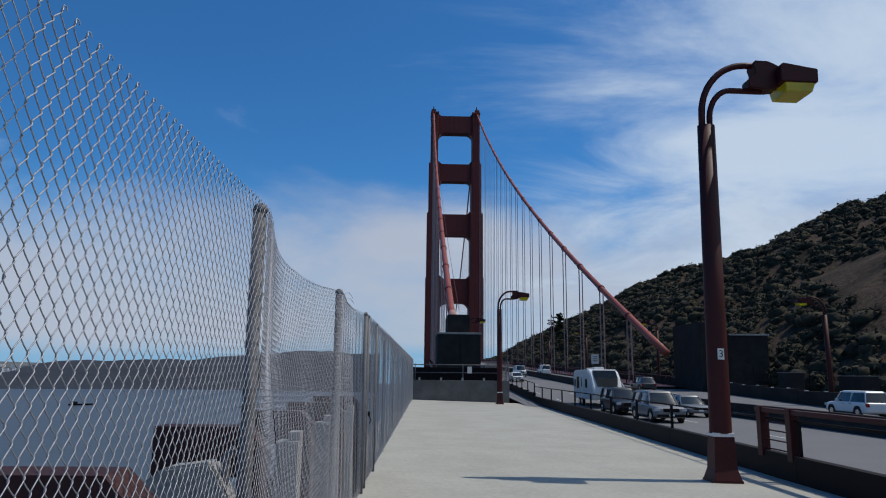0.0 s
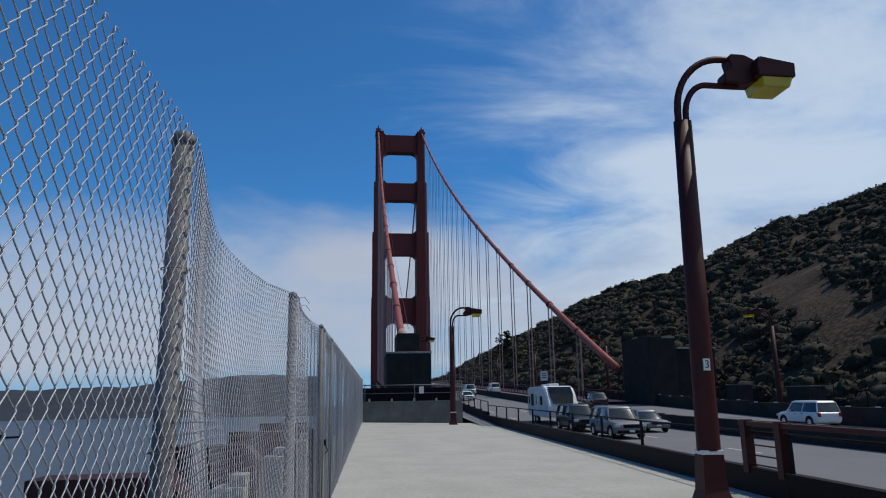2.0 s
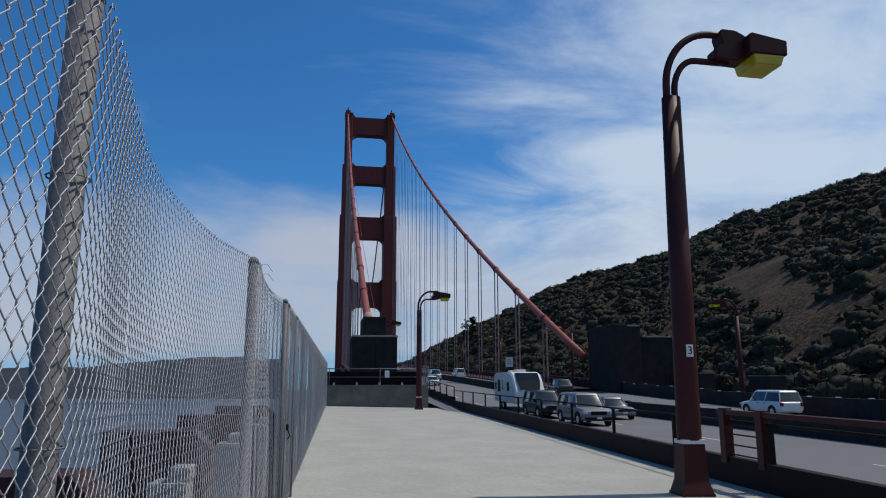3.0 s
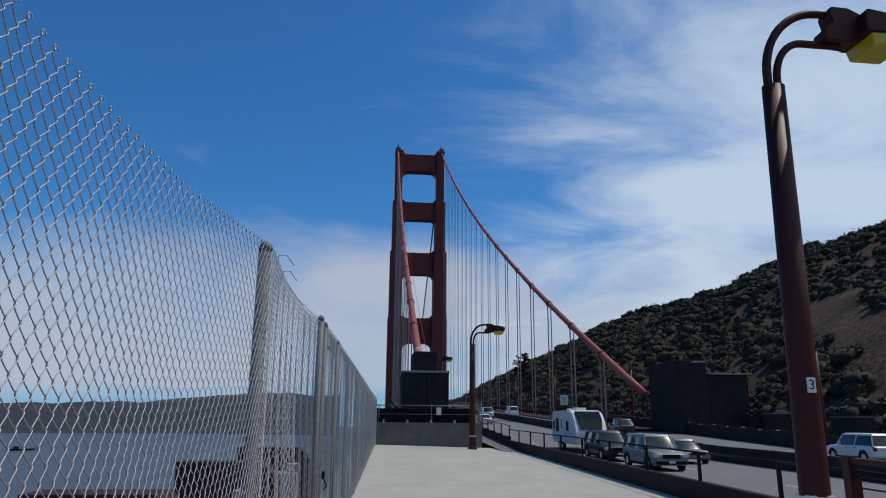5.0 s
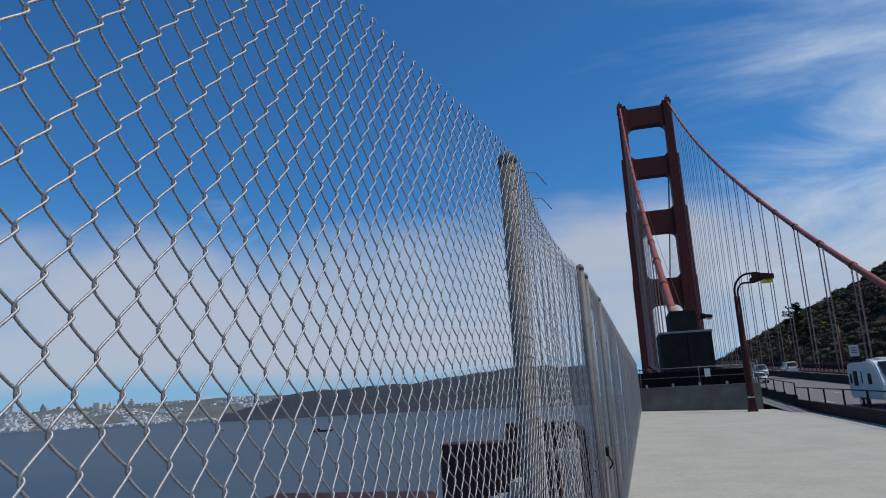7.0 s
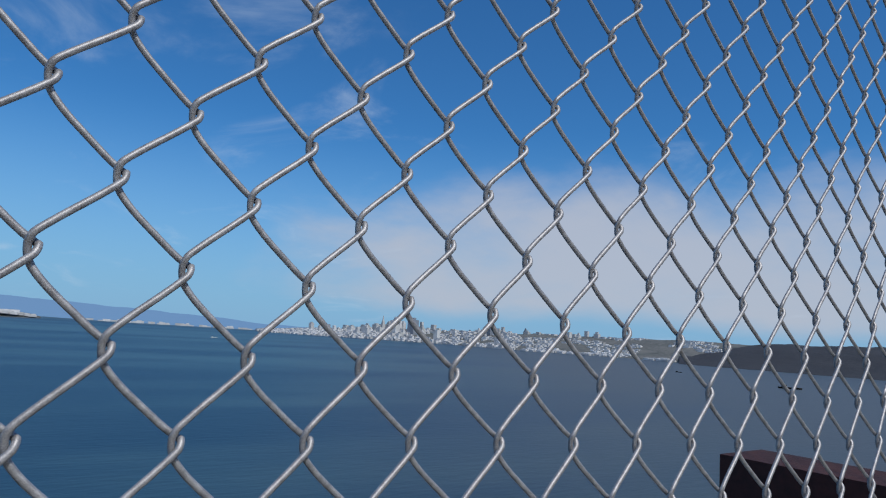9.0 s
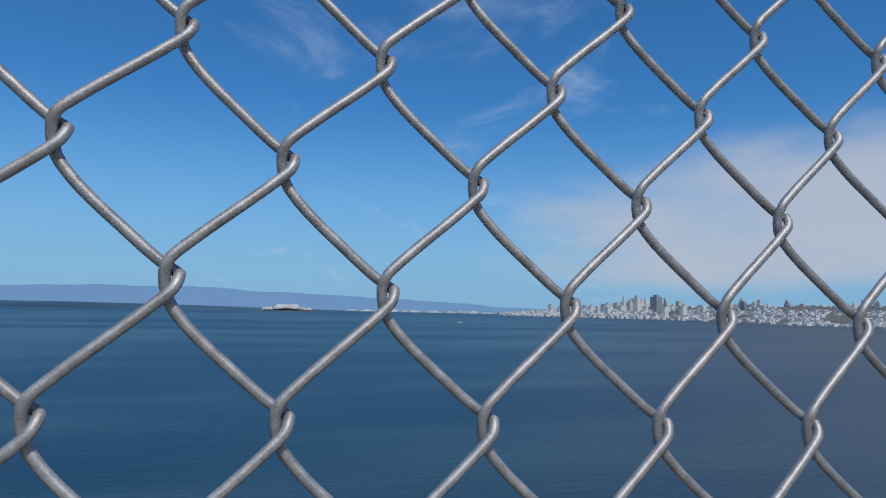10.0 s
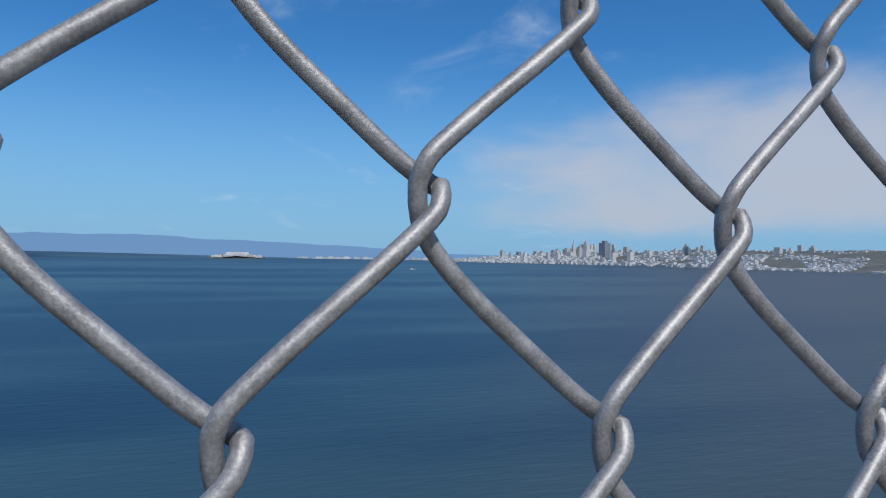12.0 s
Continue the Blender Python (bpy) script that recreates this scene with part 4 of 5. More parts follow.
# ---- things just outside the fence ----
def build_outside():
    def frame_box(y0, y1, x0, x1, top, label):
        g = thing("steel_bracket", ((x0 + x1) / 2, (y0 + y1) / 2, 0), label, "bracket", "red steel brackets outside the fence")
        hx, hy = (x1 - x0) / 2, (y1 - y0) / 2
        bm = bmesh.new()
        c = 0.16
        prism(bm, [(-hx, top - 0.42), (hx, top - 0.42), (hx, top - c), (hx - c, top), (-hx, top)], "y", -hy, hy)
        part("head_beam", bm, M_BROWN, g)
        part("leg", new_box((-hx, -hy, -0.6), (-hx + 0.34, hy, top - 0.42), 0.01), M_BROWN, g)
        part("leg", new_box((hx - 0.2, -hy, -0.6), (hx, hy, top - 0.42), 0.01), M_BROWN, g)
        part("web_plate", new_box((-hx + 0.3, -0.03, -0.6), (hx - 0.18, 0.03, top - 0.85), 0.005), M_BROWN, g)
    for y0, x1, top in ((-1.7, -0.16, 1.87), (1.15, -0.22, 1.87), (4.2, -0.24, 1.84), (7.3, -0.16, 1.82), (10.4, -0.12, 1.82)):
        frame_box(y0, y0 + 0.3, -1.15, x1, top, "weathered red steel bracket with a cut corner outside the fence")
    for x, y, top in ((-0.3, 3.1, 1.28), (-0.3, 6.1, 1.28), (-0.26, 9.3, 1.28)):
        p = thing("concrete_post", (x, y, -0.4), "short pale weathered concrete post outside the fence", "post", "concrete posts outside the fence")
        part("shaft", new_box((-0.16, -0.15, 0), (0.1, 0.15, top + 0.7), 0.03), M_CONC2, p)
        part("cap", new_box((-0.03, -0.12, top + 0.7), (0.11, 0.12, top + 0.8), 0.02), M_CONC2, p)
    b = thing("concrete_block", (-0.54, 0.1, -0.42), "pale weathered concrete block outside the fence", "block")
    bm = bmesh.new()
    prism(bm, [(-0.3, 0), (0.36, 0), (0.36, 1.9), (0.22, 2.14), (-0.1, 2.1), (-0.24, 2.0), (-0.3, 1.8)], "y", -0.1, 0.12)
    bmesh.ops.bevel(bm, geom=bm.edges[:], offset=0.02, segments=2, affect="EDGES")
    part("body", bm, M_CONC2, b)
    part("clamp", tube(bmesh.new(), [(0.3, 0, 1.8), (0.3, 0, 2.16), (0.36, 0, 2.22)], 0.03, 8), M_PIPE, b)
    g = thing("ledge", (-0.55, 26, 0), "concrete ledge along the outside of the fence", "ledge", kind="structure")
    part("slab", new_box((-0.5, -32, -0.9), (0.4, 31, -0.42), 0.02), M_CONC2, g)


build_outside()


# ---- far shores ----
def polar(az, d):
    """A point d metres off at az degrees towards the water side of the bridge's line."""
    return (-d * math.sin(radians(az)), d * math.cos(radians(az)))


def land(name, azs, near, heights, depth, material, label, lumps=8.0, step=0.35):
    """A shore with a ridge: near shoreline distance, ridge height and depth by azimuth."""
    bm = bmesh.new()
    cols = []
    a = azs[0]
    while a <= azs[-1] + 1e-6:
        d0 = float(np.interp(a, azs, near))
        h = float(np.interp(a, azs, heights))
        dp = float(np.interp(a, azs, depth)) if not isinstance(depth, (int, float)) else depth
        col = []
        for k in range(9):
            u = k / 8
            d = d0 + dp * u
            x, y = polar(a, d)
            n = noise.fractal(Vector((x * 0.004, y * 0.004, 2.0)), 1.0, 2.0, 4)
            z = -76.5 if k == 0 else -73 + (h + 73) * math.sin(math.pi / 2 * min(1, u * 1.05)) ** 1.6 + n * lumps * min(1, u * 2)
            col.append(bm.verts.new((x, y, z)))
        cols.append(col)
        a += step
    for c0, c1 in zip(cols, cols[1:]):
        for k in range(8):
            bm.faces.new((c0[k], c1[k], c1[k + 1], c0[k + 1]))
    return tagged(part(name, bm, material, None, smooth=True), label, "far shore", kind="structure")


def land_z(a, u, azs, near, heights, depth):
    d0 = float(np.interp(a, azs, near))
    h = float(np.interp(a, azs, heights))
    dp = float(np.interp(a, azs, depth)) if not isinstance(depth, (int, float)) else depth
    x, y = polar(a, d0 + dp * u)
    return x, y, -73 + (h + 73) * math.sin(math.pi / 2 * min(1, u * 1.05)) ** 1.6


CITY = ([26, 32, 38, 45, 52, 58, 63, 67], [3420, 3440, 3700, 3700, 4150, 4250, 4300, 4400], [30, 42, 30, 18, -5, -20, -40, -66], [900, 900, 900, 900, 600, 500, 400, 300])


def build_far():
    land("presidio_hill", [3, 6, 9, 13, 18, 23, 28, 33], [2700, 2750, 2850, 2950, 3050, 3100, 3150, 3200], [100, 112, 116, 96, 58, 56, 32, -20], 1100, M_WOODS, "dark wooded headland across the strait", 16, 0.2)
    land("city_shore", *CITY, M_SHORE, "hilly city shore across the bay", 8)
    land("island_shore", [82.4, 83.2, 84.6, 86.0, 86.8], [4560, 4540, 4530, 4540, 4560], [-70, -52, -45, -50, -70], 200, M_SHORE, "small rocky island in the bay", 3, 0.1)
    # far hills, a plain backdrop with the haze in its blue glow
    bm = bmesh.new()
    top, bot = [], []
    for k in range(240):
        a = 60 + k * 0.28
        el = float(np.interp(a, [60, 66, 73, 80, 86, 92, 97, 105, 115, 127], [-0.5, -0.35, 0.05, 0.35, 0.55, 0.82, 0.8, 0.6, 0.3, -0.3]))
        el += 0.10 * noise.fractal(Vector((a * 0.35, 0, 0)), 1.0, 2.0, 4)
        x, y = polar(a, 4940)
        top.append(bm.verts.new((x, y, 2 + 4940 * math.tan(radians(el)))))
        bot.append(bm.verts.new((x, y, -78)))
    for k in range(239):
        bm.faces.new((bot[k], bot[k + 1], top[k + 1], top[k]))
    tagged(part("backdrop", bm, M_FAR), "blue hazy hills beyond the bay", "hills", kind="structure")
    rng = random.Random(11)
    # low city houses in rows up the hills
    verts, faces = [], []
    def add_box(x, y, z, sx, sy, h, turn):
        i0 = len(verts)
        c, s = math.cos(turn), math.sin(turn)
        for zz in (z - 6, z + h):
            for dx, dy in ((-sx, -sy), (sx, -sy), (sx, sy), (-sx, sy)):
                verts.append((x + dx * c - dy * s, y + dx * s + dy * c, zz))
        for f in ((4, 5, 6, 7), (0, 1, 5, 4), (1, 2, 6, 5), (2, 3, 7, 6), (3, 0, 4, 7)):
            faces.append([i0 + q for q in f])
    for k in range(3600):
        a = 29 + 38 * rng.random() ** 0.85
        u = rng.random() ** 1.4
        x, y, z = land_z(a, u, *CITY)
        w = rng.uniform(6, 20)
        if noise.noise(Vector((x * 0.004, y * 0.004, 9))) < (-0.25 if a > 46 else 0.02):
            continue
        add_box(x, y, z, w, rng.uniform(5, 16), rng.uniform(3, 9) + (14 if 46 < a < 60 else 0) * rng.random() ** 3, radians(rng.choice((10, 12, 100))))
    for k in range(60):
        a = 82.8 + 3.7 * rng.random()
        x, y = polar(a, 4545 + rng.uniform(0, 60))
        add_box(x, y, -66 + 14 * (1 - abs(a - 84.6) / 2.2), rng.uniform(4, 14), 8, rng.uniform(3, 12), radians(80))
    x, y = polar(84.6, 4570)
    add_box(x, y, -50, 70, 14, 16, radians(84.6))
    for a in (76, 78.5, 74, 71.5, 69):
        for q in range(9):
            x, y = polar(a + rng.uniform(-1.4, 1.4), 4880)
            add_box(x, y, -74, rng.uniform(6, 22), 8, rng.uniform(5, 18), radians(75))
    me = bpy.data.meshes.new("houses")
    me.from_pydata(verts, [], faces)
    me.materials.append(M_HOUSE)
    tagged(new("houses", me), "pale city houses stepping up the far hills", "houses", kind="stuff")
    # taller buildings, each its own block with setbacks and a roof house
    protos = []
    for kind in range(4):
        bm = bmesh.new()
        box(bm, (-0.5, -0.5, -0.2), (0.5, 0.5, 0.9 if kind != 1 else 0.7))
        if kind == 1:
            box(bm, (-0.38, -0.38, 0.69), (0.38, 0.38, 1.0))
        elif kind == 2:
            box(bm, (-0.3, -0.2, 0.89), (0.2, 0.3, 1.0))
        elif kind == 3:
            for q in range(4):
                box(bm, (-0.5 + 0.09 * (q + 1), -0.5 + 0.09 * (q + 1), 0.89 + 0.06 * q), (0.5 - 0.09 * (q + 1), 0.5 - 0.09 * (q + 1), 0.96 + 0.06 * q))
        protos.append((mesh_of("tower_block", bm, M_TALL), kind))
    def tall(a, d, w, h, kind, mat=None, label="pale high-rise building on the far city shore"):
        x, y = polar(a, d)
        me = protos[kind][0]
        if mat:
            me = me.copy()
            me.materials[0] = mat
        o = new("high_rise", me)
        o.matrix_basis = Matrix.Translation((x, y, -62)) @ Matrix.Rotation(radians(12), 4, "Z") @ Matrix.Diagonal((w, w, h, 1))
        tagged(o, label, "high-rise", "city skyline")
    for k in range(64):
        a = rng.gauss(55.3, 2.6)
        tall(a, rng.uniform(4480, 4800), rng.uniform(22, 42), 55 + 75 * rng.random() ** 1.5 * math.exp(-((a - 55) / 3.5) ** 2), rng.randrange(4))
    for k in range(70):
        a = rng.uniform(43, 63)
        tall(a, rng.uniform(4300, 4700), rng.uniform(16, 34), rng.uniform(32, 72), rng.randrange(4), M_DTALL if rng.random() < 0.15 else None)
    for k in range(20):
        a = rng.uniform(38, 50)
        tall(a, rng.uniform(4350, 4600), rng.uniform(20, 36), 60 + 40 * rng.random() + (55 - a) * 2.0, rng.randrange(4), M_DTALL if rng.random() < 0.3 else None)
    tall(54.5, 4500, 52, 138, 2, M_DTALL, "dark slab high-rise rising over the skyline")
    tall(56.0, 4520, 30, 120, 3)
    x, y = polar(57.0, 4500)
    bm = bmesh.new()
    A = [bm.verts.new(p) for p in ((-22, -22, -10), (22, -22, -10), (22, 22, -10), (-22, 22, -10))]
    t = bm.verts.new((0, 0, 145))
    for q in range(4):
        bm.faces.new((A[q], A[(q + 1) % 4], t))
    o = part("pyramid_tower", bm, M_TALL)
    o.matrix_basis = Matrix.Translation((x, y, -62))
    tagged(o, "slender pale pyramid-shaped high-rise", "high-rise", "city skyline")
    # boats
    def boat(az, d, length, label, turn, dark):
        x, y = polar(az, d)
        b = thing("boat", (x, y, -75), label, "boat", turn=turn)
        bm = bmesh.new()
        l, w = length / 2, length * 0.11
        rings = []
        for u, s in ((-1, 0.75), (-0.5, 1), (0.3, 1), (0.8, 0.6), (1, 0.05)):
            rings.append([bm.verts.new((l * u, q * w * s, z)) for q, z in ((-1, length * 0.07), (-0.7, -0.5), (0.7, -0.5), (1, length * 0.07))])
        for r0, r1 in zip(rings, rings[1:]):
            for q in range(4):
                bm.faces.new((r0[q], r0[(q + 1) % 4], r1[(q + 1) % 4], r1[q]))
        bm.faces.new(rings[0])
        part("hull", bm, M_DARK if dark else M_PLATE, b)
        part("wheelhouse", new_box((-l * 0.7, -w * 0.6, length * 0.07), (-l * 0.3, w * 0.6, length * 0.17), 0.1), M_DARK if dark else M_PLATE, b)
        part("mast", tube(bmesh.new(), [(-l * 0.5, 0, length * 0.15), (-l * 0.5, 0, length * 0.3)], 0.15, 5), M_DARK, b)
    boat(25.2, 1720, 48, "long dark barge under way on the bay", 35, True)
    boat(33.0, 2200, 20, "small dark work boat on the bay", 20, True)
    boat(70.3, 2600, 26, "small white ferry on the bay", 100, False)


build_far()


def build_tree(x, y, h):
    z = hill_height(x, y)
    g = thing("conifer_tree", (x, y, z), "dark wind-swept conifer standing on the hill crest", "tree")
    part("trunk", tube(bmesh.new(), [(0, 0, -1), (0.1, 0, h * 0.5), (0, 0, h)], [0.4, 0.25, 0.05], 8), M_BARK, g)
    rng = random.Random(int(x * 10))
    verts, faces = [], []
    limbs = bmesh.new()
    for k in range(46):
        u = 0.12 + 0.86 * k / 46
        r = h * 0.56 * (1 - u) ** 0.7 * rng.uniform(0.5, 1.15)
        a = rng.uniform(0, 6.28)
        tip = Vector((math.cos(a) * r * 1.1 - 0.3 * r, math.sin(a) * r, h * u + r * 0.12))
        tube(limbs, [(0, 0, h * u), tip], [0.07, 0.02], 4)
        for q in range(26):
            p = Vector((0, 0, h * u)).lerp(tip, rng.uniform(0.3, 1.05)) + Vector((rng.gauss(0, 0.3), rng.gauss(0, 0.3), rng.gauss(0, 0.16)))
            i0 = len(verts)
            d = Vector((rng.gauss(0, 1), rng.gauss(0, 1), rng.gauss(0, 0.4))).normalized() * rng.uniform(0.45, 0.95)
            e = d.cross(Vector((0, 0, 1))).normalized() * 0.3
            verts.extend([tuple(p - d), tuple(p + e), tuple(p + d), tuple(p - e)])
            faces.append([i0, i0 + 1, i0 + 2, i0 + 3])
    part("limbs", limbs, M_BARK, g)
    me = bpy.data.meshes.new("crown")
    me.from_pydata(verts, [], faces)
    me.materials.append(M_NEEDLE)
    part("crown", me, None, g)


build_tree(51.3, 235.0, 13.5)


# ---- traffic ----
def wheel(parent, x, y, r, w):
    bm = bmesh.new()
    s = 1 if x > 0 else -1
    tube(bm, [(x - w / 2, y, r), (x - w / 2 + 0.03, y, r), (x + w / 2 - 0.03, y, r), (x + w / 2, y, r)], [r * 0.9, r, r, r * 0.9], 20)
    t = part("tyre", bm, M_BLACK, parent, smooth=False)
    bm = bmesh.new()
    tube(bm, [(x + s * w * 0.46, y, r), (x + s * w * 0.53, y, r)], [r * 0.62, r * 0.55], 14)
    part("rim", bm, M_CHROME, t)


def soft_edges(bm, r):
    bmesh.ops.bevel(bm, geom=bm.edges[:], offset=r, segments=2, profile=0.6, affect="EDGES", clamp_overlap=True)


def car(at, turn, paint, label, kind="sedan", group="cars on the highway"):
    """A car whose nose points to -y."""
    L, W, H = {"sedan": (4.7, 1.8, 1.45), "suv": (4.9, 1.95, 1.85), "van": (5.2, 2.0, 2.1), "cross": (4.6, 1.85, 1.68)}[kind]
    c = thing("car", at, label, "car", group, turn=turn)
    l, w = L / 2, W / 2
    belt = H * 0.58
    hood = {"sedan": 0.30, "suv": 0.26, "van": 0.14, "cross": 0.27}[kind] * L
    tail = {"sedan": 0.2, "suv": 0.02, "van": 0.02, "cross": 0.04}[kind] * L
    # lower body, lofted along its length
    st = [(-l, 0.82, 0.42, belt * 0.78), (-l + 0.12, 0.93, 0.3, belt * 0.86), (-l + 0.5, 1.0, 0.27, belt * 0.93), (-l + hood, 1.0, 0.27, belt), (0, 1.0, 0.27, belt + 0.02), (l - tail - 0.3, 1.0, 0.27, belt + 0.03), (l - 0.15, 0.96, 0.32, belt + 0.02), (l, 0.9, 0.45, belt - 0.08)]
    bm = bmesh.new()
    rings = []
    for y, s, z0, z1 in st:
        ww = w * s
        prof = [(-ww * 0.9, z0), (-ww, z0 + 0.12), (-ww, (z0 + z1) / 2), (-ww * 0.97, z1 - 0.08), (-ww * 0.88, z1), (ww * 0.88, z1), (ww * 0.97, z1 - 0.08), (ww, (z0 + z1) / 2), (ww, z0 + 0.12), (ww * 0.9, z0)]
        rings.append([bm.verts.new((x, y, z)) for x, z in prof])
    for a, b in zip(rings, rings[1:]):
        for k in range(10):
            bm.faces.new((a[k], a[(k + 1) % 10], b[(k + 1) % 10], b[k]))
    bm.faces.new(rings[0])
    bm.faces.new(rings[-1][::-1])
    bmesh.ops.recalc_face_normals(bm, faces=bm.faces[:])
    soft_edges(bm, 0.07)
    part("body", bm, paint, c, smooth=True)
    # cabin: glass band with a painted roof and pillars
    y0, y1 = -l + hood, l - tail
    rk = 0.55 if kind != "van" else 0.5
    bk = {"sedan": 0.6, "suv": 0.18, "van": 0.1, "cross": 0.5}[kind]
    lo = [(-w * 0.9, y0), (w * 0.9, y0), (w * 0.9, y1), (-w * 0.9, y1)]
    hi = [(-w * 0.72, y0 + rk), (w * 0.72, y0 + rk), (w * 0.72, y1 - bk), (-w * 0.72, y1 - bk)]
    bm = bmesh.new()
    A = [bm.verts.new((x, y, belt - 0.02)) for x, y in lo]
    B = [bm.verts.new((x, y, H - 0.1)) for x, y in hi]
    for k in range(4):
        bm.faces.new((A[k], A[(k + 1) % 4], B[(k + 1) % 4], B[k]))
    bm.faces.new(B)
    soft_edges(bm, 0.05)
    part("glasshouse", bm, M_CARGLASS, c, "dark tinted glass", smooth=True)
    bm = bmesh.new()
    A = [bm.verts.new((x * 1.04, y + (-0.05 if k < 2 else 0.05), H - 0.14)) for k, (x, y) in enumerate(hi)]
    B = [bm.verts.new((x * 0.9, y + (0.1 if k < 2 else -0.1), H)) for k, (x, y) in enumerate(hi)]
    for k in range(4):
        bm.faces.new((A[k], A[(k + 1) % 4], B[(k + 1) % 4], B[k]))
    bm.faces.new(B)
    bm.faces.new(A[::-1])
    soft_edges(bm, 0.04)
    part("roof", bm, paint, c, smooth=True)
    for s in (-1, 1):
        for yl, yh in ((y0, y0 + rk), (y1, y1 - bk), ((y0 + y1) / 2, (y0 + rk + y1 - bk) / 2)):
            bm = bmesh.new()
            tube(bm, [(s * w * 0.9, yl, belt - 0.04), (s * w * 0.735, yh, H - 0.1)], 0.045, 5)
            part("pillar", bm, paint, c)
        part("headlight", new_box((s * w * 0.82 - 0.17, -l - 0.02, belt * 0.66), (s * w * 0.82 + 0.13, -l + 0.2, belt * 0.82), 0.03), M_HEAD, c)
        part("tail_light", new_box((s * w * 0.8 - 0.1, l - 0.15, belt * 0.7), (s * w * 0.8 + 0.12, l + 0.02, belt * 0.95), 0.02), M_TAIL, c)
        part("mirror", new_box((s * w * 1.0 - 0.02 * s - 0.09, y0 + 0.35, belt), (s * w * 1.0 + 0.12, y0 + 0.5, belt + 0.17), 0.03), paint, c)
        for y in (-l + 0.9, l - 0.95):
            r = 0.33 if kind == "sedan" else 0.37
            wheel(c, s * (w - 0.1), y, r, 0.22)
            bm = bmesh.new()
            ring = [(s * (w + 0.006), y + (r + 0.06) * math.cos(a), r + (r + 0.06) * math.sin(a)) for a in (math.pi * k / 10 for k in range(11))]
            tube(bm, ring, 0.035, 6)
            part("wheel_arch", bm, M_BLACK, c)
            bm = bmesh.new()
            tube(bm, [(s * (w - 0.16), y, r + 0.02), (s * (w + 0.004), y, r + 0.02)], r + 0.05, 18)
            part("wheel_well", bm, M_BLACK, c)
        part("sill", new_box((s * w - 0.05, -l + 1.35, 0.24), (s * w + 0.012, l - 1.4, 0.36), 0.02), M_BLACK, c)
        for y in (-l + hood + 0.95, -l + hood + 1.75):
            part("door_handle", new_box((s * w * 0.985 - 0.015, y, belt - 0.16), (s * w * 0.985 + 0.02, y + 0.2, belt - 0.12), 0.008), M_DARK, c)
    part("grille", new_box((-w * 0.5, -l - 0.015, belt * 0.6), (w * 0.5, -l + 0.1, belt * 0.8), 0.02), M_DARK, c)
    part("bumper", new_box((-w * 0.86, -l - 0.06, 0.36), (w * 0.86, -l + 0.15, 0.52), 0.04), M_DARK if kind != "sedan" else paint, c)
    part("licence_plate", new_box((-0.16, -l - 0.075, 0.42), (0.16, -l - 0.055, 0.53)), M_PLATE, c)
    return c


def on_road(x, y):
    return (x, y, road_z(y))


car(on_road(16.3, 38.5), 0, M_DUSK, "dark silver sport utility vehicle coming off the bridge", "suv")
car(on_road(20.4, 44.0), 0, M_GREYCAR, "grey sedan in the inner lane", "sedan")
car(on_road(20.3, 62.0), 0, M_WHITECAR, "white crossover car coming off the bridge", "cross")
car(on_road(16.9, 104.0), 0, M_WHITECAR, "white sedan coming off the bridge", "sedan")
car(on_road(21.0, 128.0), 0, M_WHITECAR, "white van coming off the bridge", "van")
car(on_road(17.8, 165.0), 0, M_BLACKCAR, "black sedan coming off the bridge", "sedan")
car(on_road(19.0, 205.0), 0, M_WHITECAR, "white sedan far up the roadway", "sedan")
car(on_road(33.4, 45.0), 180, M_WHITECAR, "white sport utility vehicle heading for the bridge", "suv")
car(on_road(28.5, 78.0), 180, M_BLACKCAR, "black crossover heading for the bridge", "cross")
car(on_road(30.5, 105.0), 180, M_SILVER, "silver sedan heading for the bridge", "sedan")
car(on_road(28.0, 140.0), 180, M_WHITECAR, "white van heading for the bridge far up the roadway", "van")


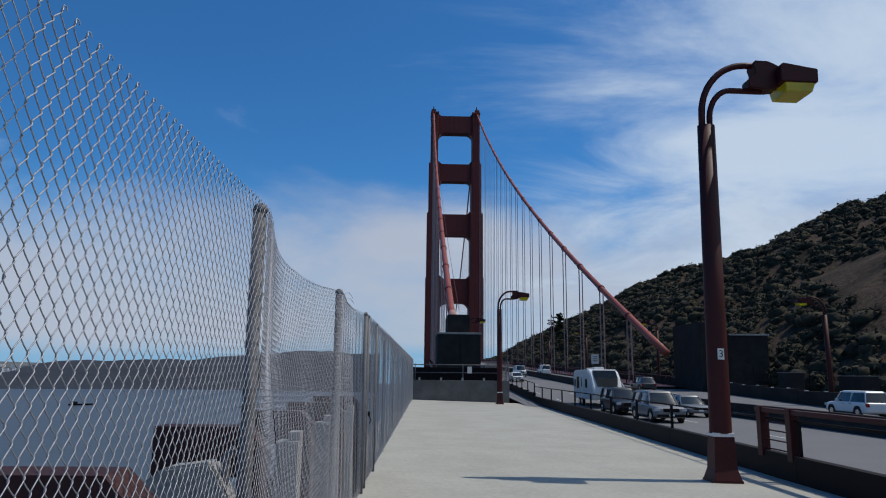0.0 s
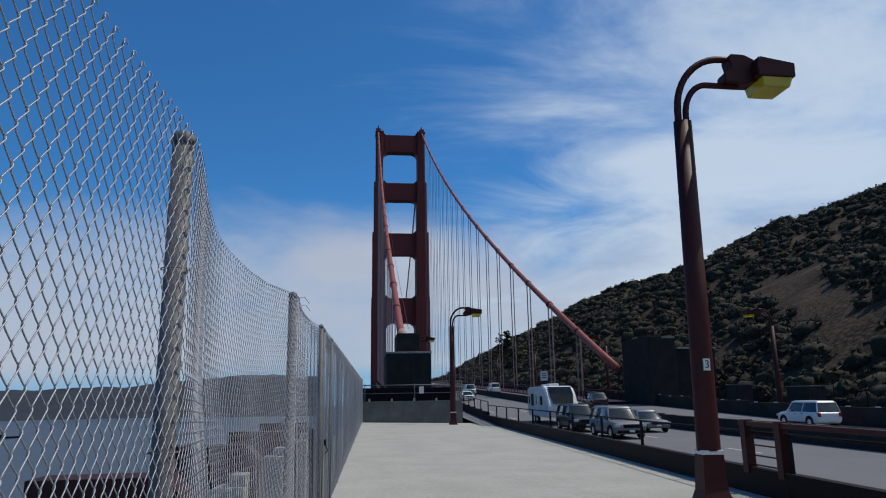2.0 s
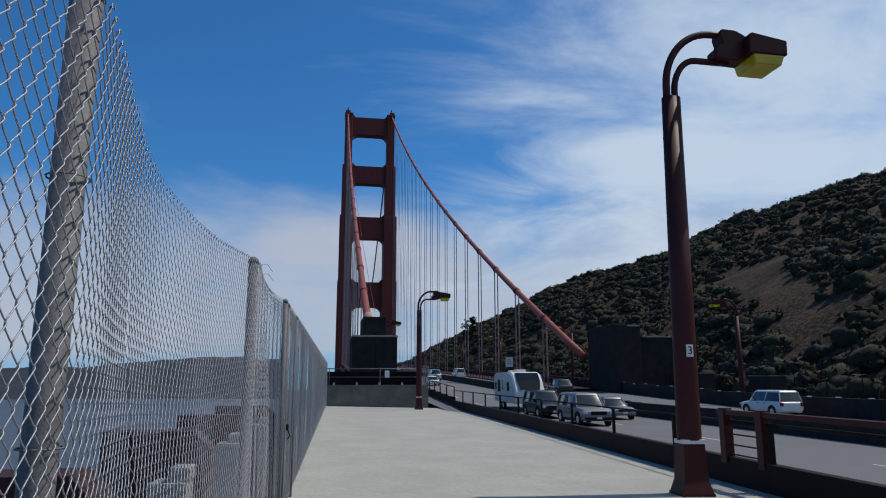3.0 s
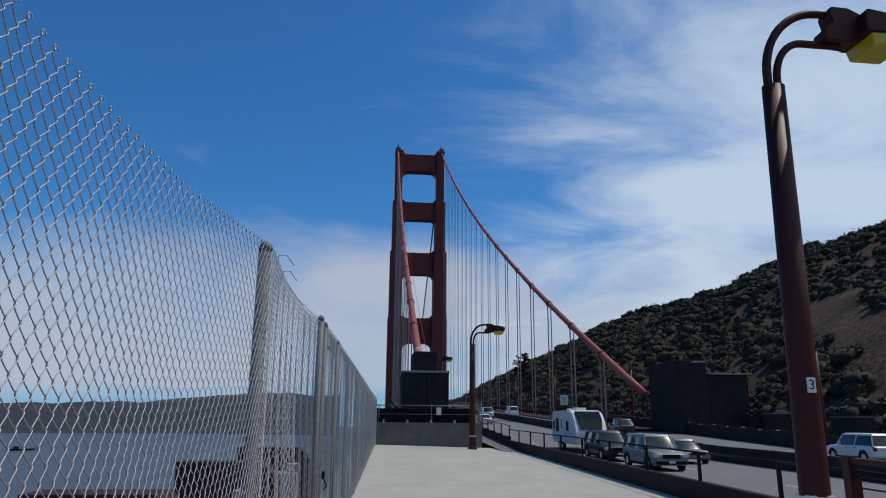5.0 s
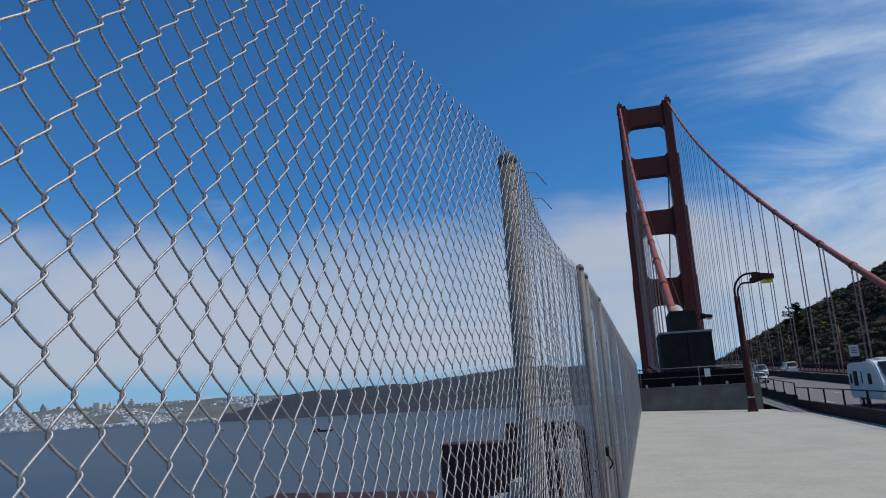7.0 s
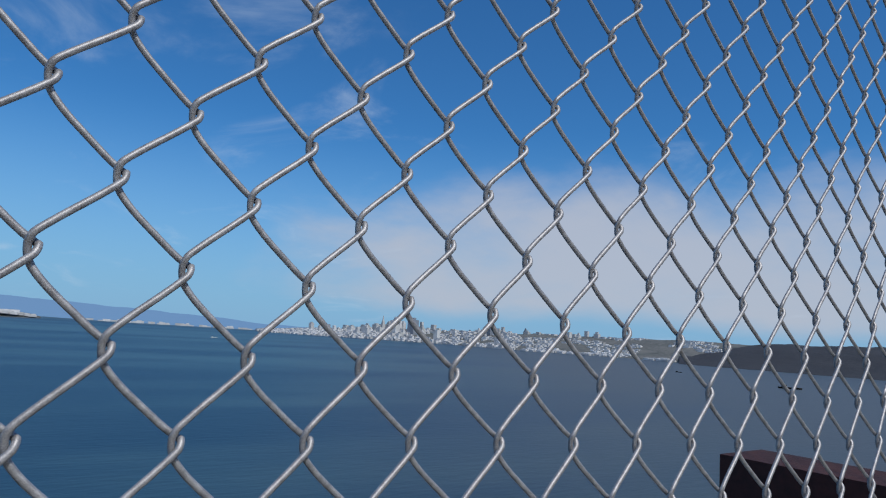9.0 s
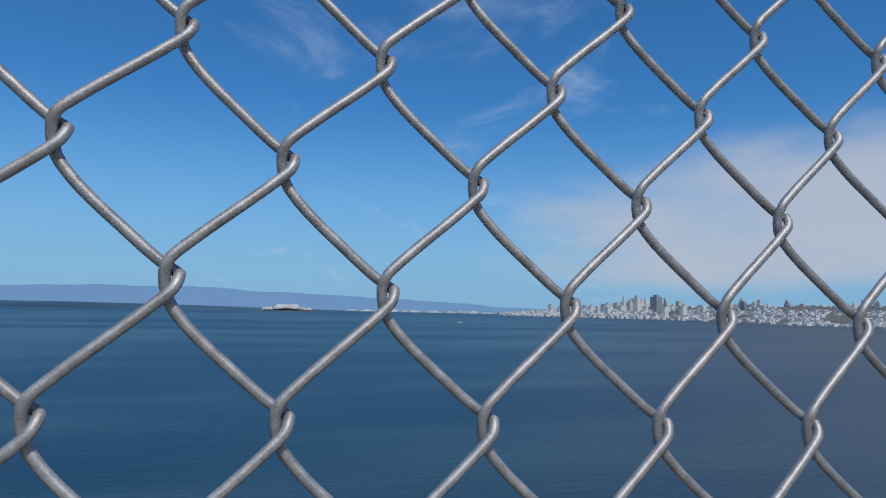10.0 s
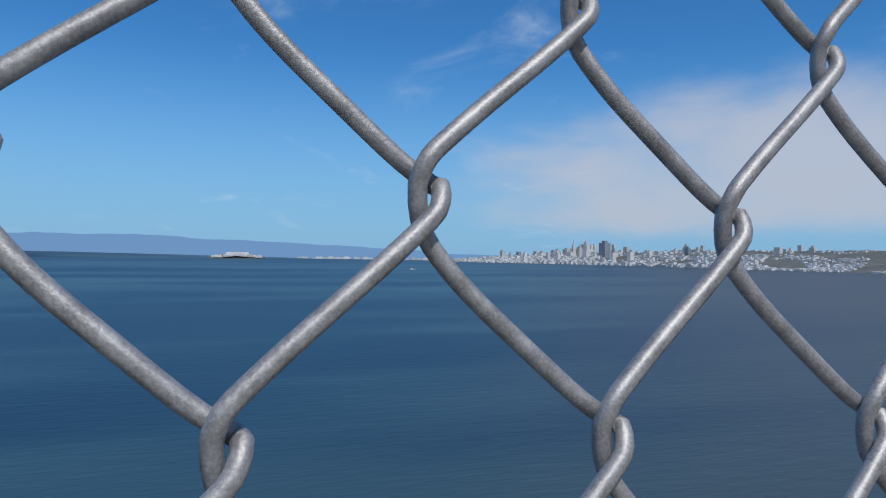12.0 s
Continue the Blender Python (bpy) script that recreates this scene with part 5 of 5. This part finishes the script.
def build_trailer(at):
    """Rounded white travel trailer, nose to -y."""
    g = thing("travel_trailer", at, "white rounded travel trailer with a large tinted front window", "trailer")
    W, side = 1.2, [(3.3, 0.55), (3.4, 1.2), (3.35, 2.75), (3.15, 2.95), (-1.6, 3.0), (-2.3, 2.85), (-2.9, 2.3), (-3.35, 1.55), (-3.4, 1.1), (-3.2, 0.55)]
    bm = bmesh.new()
    prism(bm, side, "x", -W, W)
    bmesh.ops.bevel(bm, geom=bm.edges[:], offset=0.09, segments=3, affect="EDGES")
    part("shell", bm, M_WHITECAR, g)
    for q in (((-0.95, -2.32, 2.9), (0.95, -2.32, 2.9), (0.95, -2.95, 2.33), (-0.95, -2.95, 2.33)), ((-0.95, -2.95, 2.33), (0.95, -2.95, 2.33), (0.8, -3.4, 1.6), (-0.8, -3.4, 1.6))):
        bm = bmesh.new()
        bm.faces.new([bm.verts.new((x, y - 0.02, z + 0.02)) for x, y, z in q])
        bmesh.ops.solidify(bm, geom=bm.faces[:], thickness=0.03)
        part("front_window", bm, M_CARGLASS, g)
    for s in (-1, 1):
        for y0, y1, z0, z1 in ((2.5, 2.95, 1.55, 2.2), (1.2, 2.1, 1.4, 2.4), (-1.6, -0.9, 1.5, 2.2), (0.2, 0.45, 1.55, 2.35)):
            part("side_window", new_box((s * W - 0.02, y0, z0), (s * W + 0.02, y1, z1), 0.01), M_CARGLASS, g)
        part("door", new_box((s * W - 0.01, -0.1, 0.75), (s * W + 0.015, 0.65, 2.6), 0.01), M_PLATE, g)
        for y in (0.4, 1.3):
            wheel(g, s * 1.08, y, 0.34, 0.22)
    part("roof_vent", new_box((-0.4, 1.0, 2.97), (0.4, 1.7, 3.15), 0.05), M_PLATE, g)
    part("air_conditioner", new_box((-0.4, -1.0, 2.97), (0.4, 0.0, 3.2), 0.08), M_PLATE, g)
    part("hitch", tube(bmesh.new(), [(0, -3.2, 0.6), (0, -4.4, 0.55)], 0.06, 8), M_DARK, g)


build_trailer(on_road(16.4, 53.4))
car(on_road(16.2, 46.0), 0, M_BLACKCAR, "black sport utility vehicle towing a white trailer", "suv")
